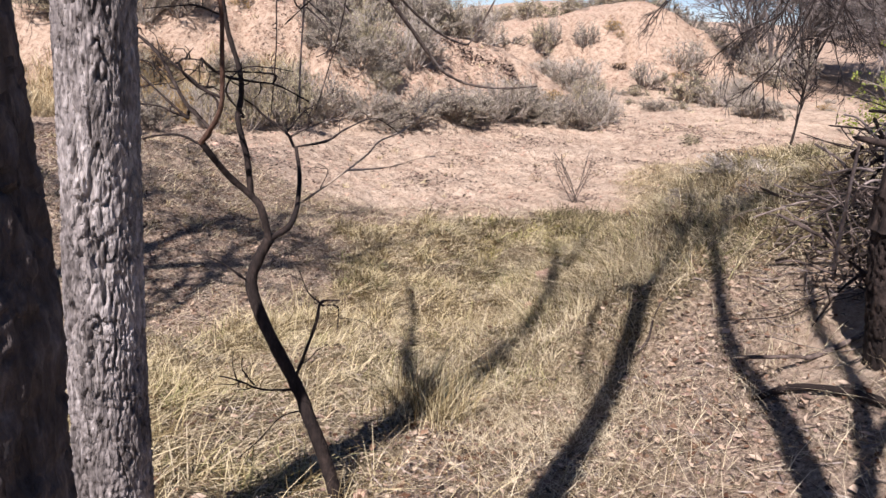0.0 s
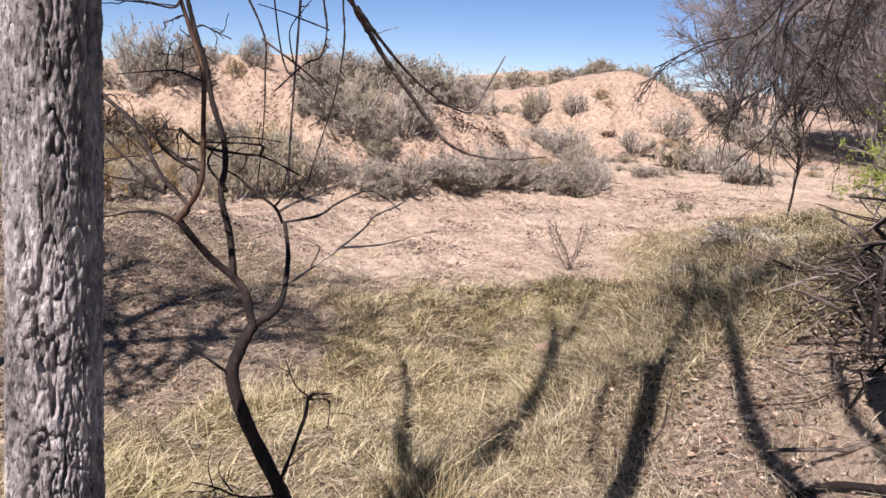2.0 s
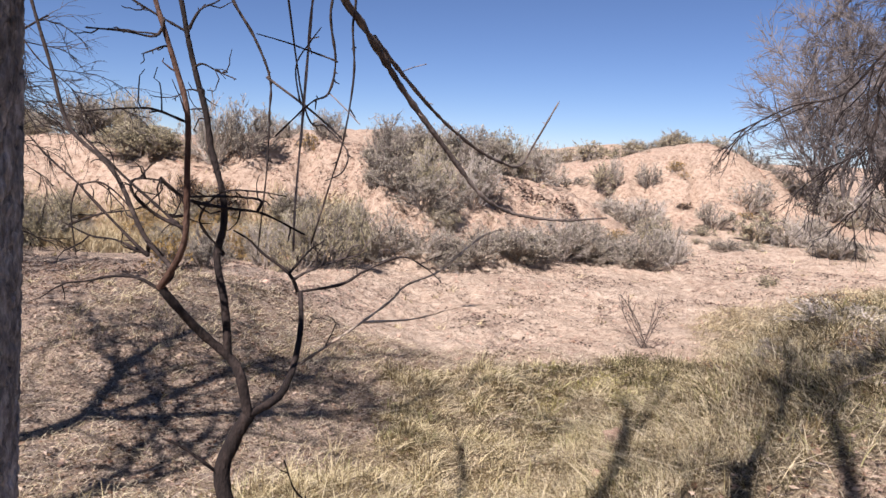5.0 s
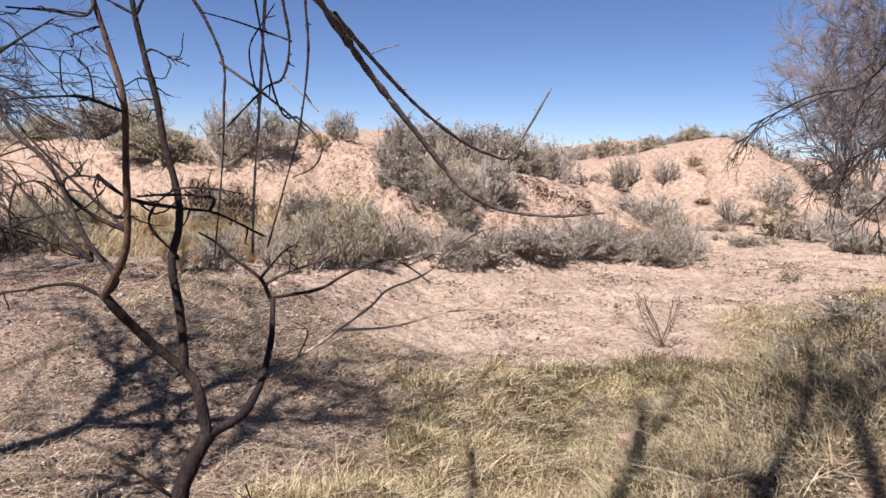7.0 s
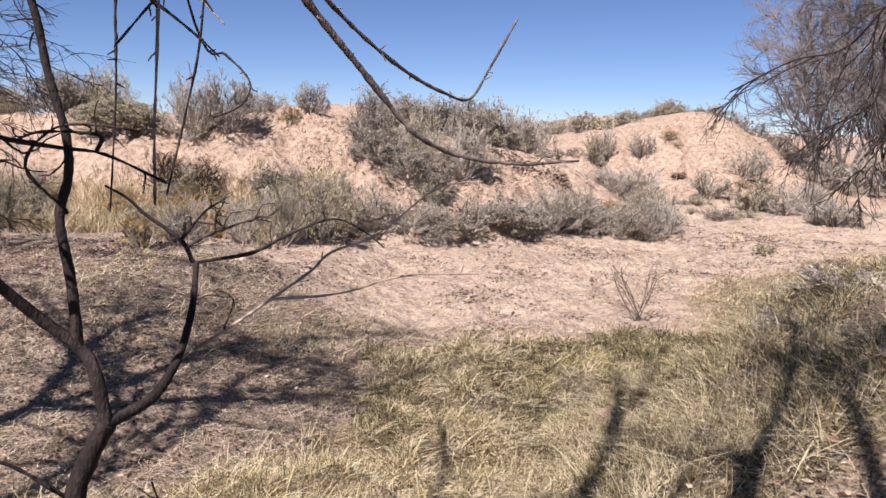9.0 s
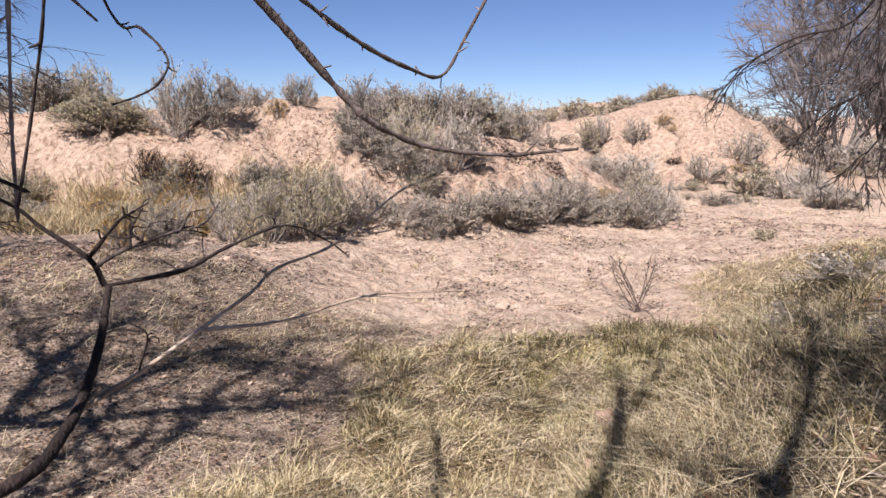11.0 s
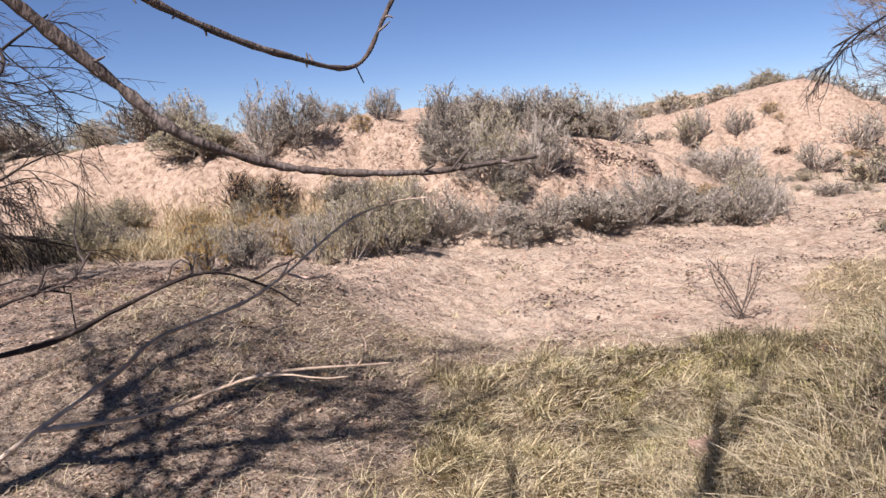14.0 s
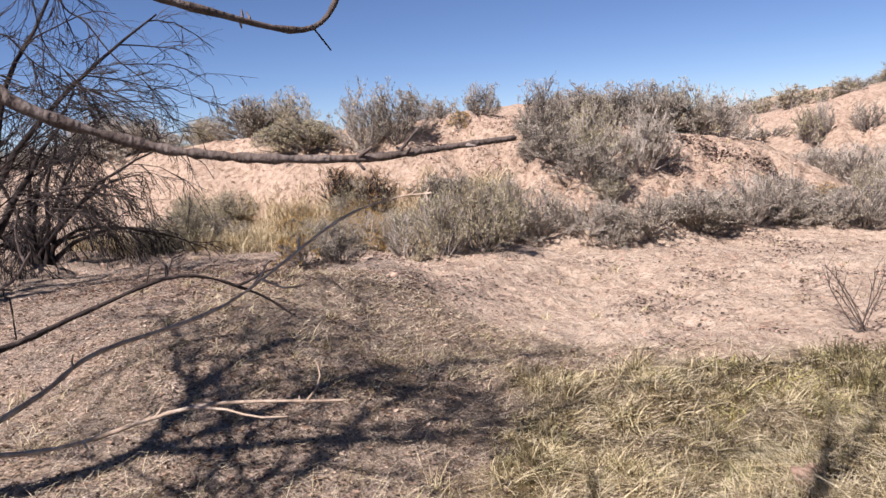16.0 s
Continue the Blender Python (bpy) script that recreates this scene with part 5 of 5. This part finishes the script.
def scattered(n, x0, x1, y0, y1, weight):
    x, y = rng.uniform(x0, x1, n), rng.uniform(y0, y1, n)
    keep = rng.uniform(0, 1, n) < weight(x, y)
    return x[keep], y[keep]


def clumpy(x, y, s=1.1, seed=61):
    return np.clip(0.5 + 1.7 * fbm(x * s, y * s, 3, seed), 0, 1)


gx, gy = scattered(13000, -4.5, 6.0, 2.6, 12.3, lambda x, y: smooth(0.2, 0.7, zones(x, y)[1]) * (0.03 + 0.97 * clumpy(x, y, 1.9)) ** 1.7)
pick = rng.uniform(0, 1, len(gx)) + 0.9 * fbm(gx * 0.5, gy * 0.5, 3, 71)
for lo, hi, name, words, tall, lean, mat in ((-9, 0.58, "dry_grass", "matted dry straw coloured grass filling the gully", 0.15, 1.9, STRAW),
                                             (0.58, 0.8, "green_grass", "half green grass tufts growing in the gully", 0.15, 1.3, GREEN_GRASS),
                                             (0.8, 9, "bleached_grass", "bleached pale grass lying flat in clumps", 0.18, 2.1, PALE_STRAW)):
    k = (pick >= lo) & (pick < hi)
    tufts(name, words, gx[k], gy[k], 13, tall, 0.06, lean, mat, 0.0048)
# longer clumps that stand out of the mat
gx, gy = scattered(420, -3.0, 4.5, 3.4, 11.5, lambda x, y: zones(x, y)[1] * clumpy(x, y, 0.8, 77))
tufts("tall_grass", "taller bunches of dry grass with arching blades", gx, gy, 34, 0.27, 0.05, 0.95, STRAW)
gx, gy = np.array([-0.02, 0.12, -0.12, 0.3]), np.array([3.62, 3.75, 3.9, 4.6])
tufts("bunch_grass", "tall pale bunch grass at the lip of the bank", gx, gy, 110, 0.42, 0.07, 0.6, STRAW)
gx, gy = scattered(2400, -6.5, 3.5, 2.0, 11.5, lambda x, y: 0.8 * clumpy(x, y, 0.9, 81) * (0.3 + 0.7 * smooth(-4.5, -1.5, x)))
tufts("dry_grass", "scattered dry grass tufts among fallen leaves", gx, gy, 16, 0.15, 0.07, 1.6, STRAW)
gx, gy = scattered(3800, 2.0, 15, 10.2, 20, lambda x, y: (zones(x, y)[1] > 0.35) * (0.4 + 0.6 * clumpy(x, y, 0.8)))
tufts("golden_grass", "pale golden dry grass across the wash", gx, gy, 12, 0.17, 0.14, 1.7, GOLD_GRASS)
gx, gy = scattered(3200, -14, -4.4, 14.2, 20, lambda x, y: smooth(0, 1.4, y - ridge_foot(x) + 3.0) * (1 - smooth(0.3, 2.2, y - ridge_foot(x))) * (0.3 + 0.7 * clumpy(x, y, 0.8)))
tufts("golden_grass", "tall golden grass at the foot of the ridge", gx, gy, 18, 0.42, 0.16, 0.6, GOLD_GRASS)
gx, gy = scattered(500, -14, 12, 12.5, 26, lambda x, y: 0.45 * clumpy(x, y, 0.5, 91))
tufts("dry_grass", "sparse short dry grass on the sand", gx, gy, 12, 0.13, 0.05, 0.9, STRAW)


def litter(name, label, n, area, size, mat, weight, flat):
    x, y = scattered(n, *area, weight)
    p = np.stack([x, y, height(x, y) + rng.uniform(0.003, 0.02, len(x))], 1)
    v, f = leaves(p, 1.0, 0.0, 0.3)
    v = v.reshape(-1, 4, 3)
    v = p[:, None] + (v - p[:, None]) * np.array([1, 1, flat]) * (size * rng.uniform(0.5, 1.3, len(x)))[:, None, None]
    return tagged(mesh_object(name, v.reshape(-1, 3), f, mat), label, "litter", kind="stuff")


def chips(name, label, n, area, weight):
    x, y = scattered(n, *area, weight)
    m = len(x)
    a = rng.uniform(0, 6.28, m)
    d = np.stack([np.cos(a), np.sin(a), rng.normal(0, 0.12, m)], 1) * rng.uniform(0.02, 0.13, m)[:, None]
    p = np.stack([x, y, height(x, y) + 0.008], 1)
    v, f = tubes(np.stack([p - d / 2, p + d / 2], 1), np.stack([rng.uniform(0.0015, 0.004, m)] * 2, 1), 3)
    return tagged(mesh_object(name, v, f, CHIP), label, "litter", kind="stuff")


DARK_LEAF = material("dark crumbled leaves", [(0.04, 0.028, 0.022), (0.12, 0.08, 0.06), (0.26, 0.18, 0.14)], 6, 0.9, 0, spread=0.22, island=True)


def littered(x, y):
    a, b, c = zones(x, y)
    return np.clip(a * (1 - 0.55 * b) * (0.35 + 0.65 * clumpy(x, y, 0.9, 101)), 0, 1)


gx, gy = scattered(170, 1.6, 5.6, 10.6, 11.8, lambda x, y: np.clip(clumpy(x, y, 0.9, 121) * 1.3, 0, 1))
tufts("olive_grass", "dark olive grass clumps along the edge of the wash", gx, gy, 30, 0.26, 0.09, 0.8, OLIVE_GRASS)


gx, gy = scattered(420, 2.2, 5.0, 6.2, 10.2, lambda x, y: np.clip(clumpy(x, y, 0.9, 123) * 1.2, 0, 1) * smooth(0.0, 0.6, x - 1.9 - 0.25 * (y - 6)))
tufts("olive_grass", "dark matted olive grass hanging over the crest of the bank", gx, gy, 26, 0.19, 0.1, 1.3, OLIVE_GRASS, 0.0036)
gx, gy = scattered(700, 0.6, 3.4, 4.4, 9.5, lambda x, y: clumpy(x, y, 1.3, 125))
tufts("bleached_grass", "grey bleached grass sprawling down the bank", gx, gy, 22, 0.16, 0.08, 1.8, PALE_STRAW, 0.0036)
gx, gy = scattered(260, 0.5, 2.8, 9.2, 11.2, lambda x, y: clumpy(x, y, 1.0, 127))
tufts("green_grass", "yellow green grass at the edge of the wash", gx, gy, 26, 0.13, 0.09, 1.5, YELLOW_GRASS, 0.0036)


gx, gy = scattered(900, 0.2, 2.0, 2.0, 4.9, lambda x, y: 0.15 + 0.85 * clumpy(x, y, 1.4, 129))
tufts("dry_grass", "flattened dry grass among the leaves on the bank", gx, gy, 14, 0.13, 0.07, 2.0, PALE_STRAW)


def straw_mat(name, label, n, area, weight, mat):
    """Loose stalks lying on the ground in all directions."""
    x, y = scattered(n, *area, weight)
    m = len(x)
    roots = np.stack([x, y, height(x, y) + rng.uniform(0.004, 0.05, m)], 1)
    v, f = blades(roots, rng.uniform(0.06, 0.2, m), rng.uniform(1.5, 2.6, m), 0.0022 * np.clip(np.hypot(x, y - 1) / 5, 0.8, 3), 0.15)
    v[:, 2] = np.repeat(roots[:, 2], 7) + (v[:, 2] - np.repeat(roots[:, 2], 7)) * 0.25
    return tagged(mesh_object(name, v, f, mat), label, "grass", kind="stuff")


straw_mat("fallen_straw", "loose bleached grass stalks lying on the ground", 60000, (-5, 5, 1.8, 12), lambda x, y: 0.55 + 0.45 * zones(x, y)[1], PALE_STRAW)
litter("leaf_litter", "curled fallen brown and tan leaves on the ground", 62000, (-8, 4.5, 1.8, 12.5), 0.05, DEAD_LEAF, littered, 0.4)
litter("leaf_litter", "dark crumbled leaf fragments under the trees", 60000, (-8, 4.5, 1.8, 12.5), 0.045, DARK_LEAF, littered, 0.4)
litter("leaf_litter", "sparse fallen leaves blown over the sand", 20000, (-11, 9, 11, 20), 0.06, DEAD_LEAF, lambda x, y: 0.3 * clumpy(x, y, 0.5, 111) + 0.6 * np.exp(-((x - 0.6) / 1.6) ** 2 - ((y - 16) / 0.7) ** 2), 0.35)
litter("dark_debris", "dark plant debris caught on the sandy wash", 60000, (-9, 10, 11.5, 24), 0.075, DARK_LEAF, lambda x, y: (1 - zones(x, y)[1]) * np.clip(2.2 * clumpy(x, y, 1.5, 151) - 1.0, 0.03, 1), 0.4)
# strip of dark pieces drawing the brown crust ledge together with its shadow
litter("dark_debris", "dark fragments for the brown, shadowed crust ledge along the ridge shoulder", 5000, (-1.0, 2.2, 22.6, 24.0), 0.13, DARK_LEAF, lambda x, y: np.exp(-((y - 23.55 + 0.12 * x) / 0.22) ** 2) * clumpy(x, y, 1.6, 161), 0.5)
chips("twig_litter", "small broken grey twigs scattered on the ground", 34000, (-9, 4.5, 1.8, 13.5), littered)


def rubble(name, label, n, area, weight, lo, hi):
    """Loose clods: squashed, skewed octahedra lying on the slope."""
    x, y = scattered(n, *area, weight)
    m = len(x)
    size = rng.uniform(lo, hi, m) * rng.uniform(0.4, 1.0, m)
    unit = np.array([[1, 0, 0], [0, 1, 0], [-1, 0, 0], [0, -1, 0], [0, 0, 0.7], [0, 0, -0.7]], float)
    p = np.stack([x, y, height(x, y) + size * 0.02], 1)
    v = p[:, None] + unit[None] * size[:, None, None] * rng.uniform(0.6, 1.4, (m, 6, 1)) + rng.normal(0, 0.25, (m, 6, 3)) * size[:, None, None]
    i = np.arange(m)[:, None] * 6
    f = np.concatenate([i + [[a, b, c]] for a, b, c in ((0, 1, 4), (1, 2, 4), (2, 3, 4), (3, 0, 4), (1, 0, 5), (2, 1, 5), (3, 2, 5), (0, 3, 5))])
    return tagged(mesh_object(name, v.reshape(-1, 3), f, STONE), label, "rubble", kind="stuff")


rubble("rubble", "crumbled tan clods on the eroded ridge", 11000, (-26, 5, 17.5, 24.5), lambda x, y: smooth(0, 1.2, y - ridge_foot(x)) * (0.2 + 0.8 * clumpy(x, y, 0.7, 131)), 0.015, 0.06)
rubble("rubble", "crumbled tan clods on the gullied face of the far mound", 5000, (2, 17, 29, 42), lambda x, y: clumpy(x, y, 0.6, 133), 0.02, 0.075)
rubble("gravel", "small stones and crumbs on the sandy wash", 9000, (-12, 12, 11.5, 26), lambda x, y: (1 - zones(x, y)[1]) * clumpy(x, y, 0.5, 141), 0.012, 0.045)
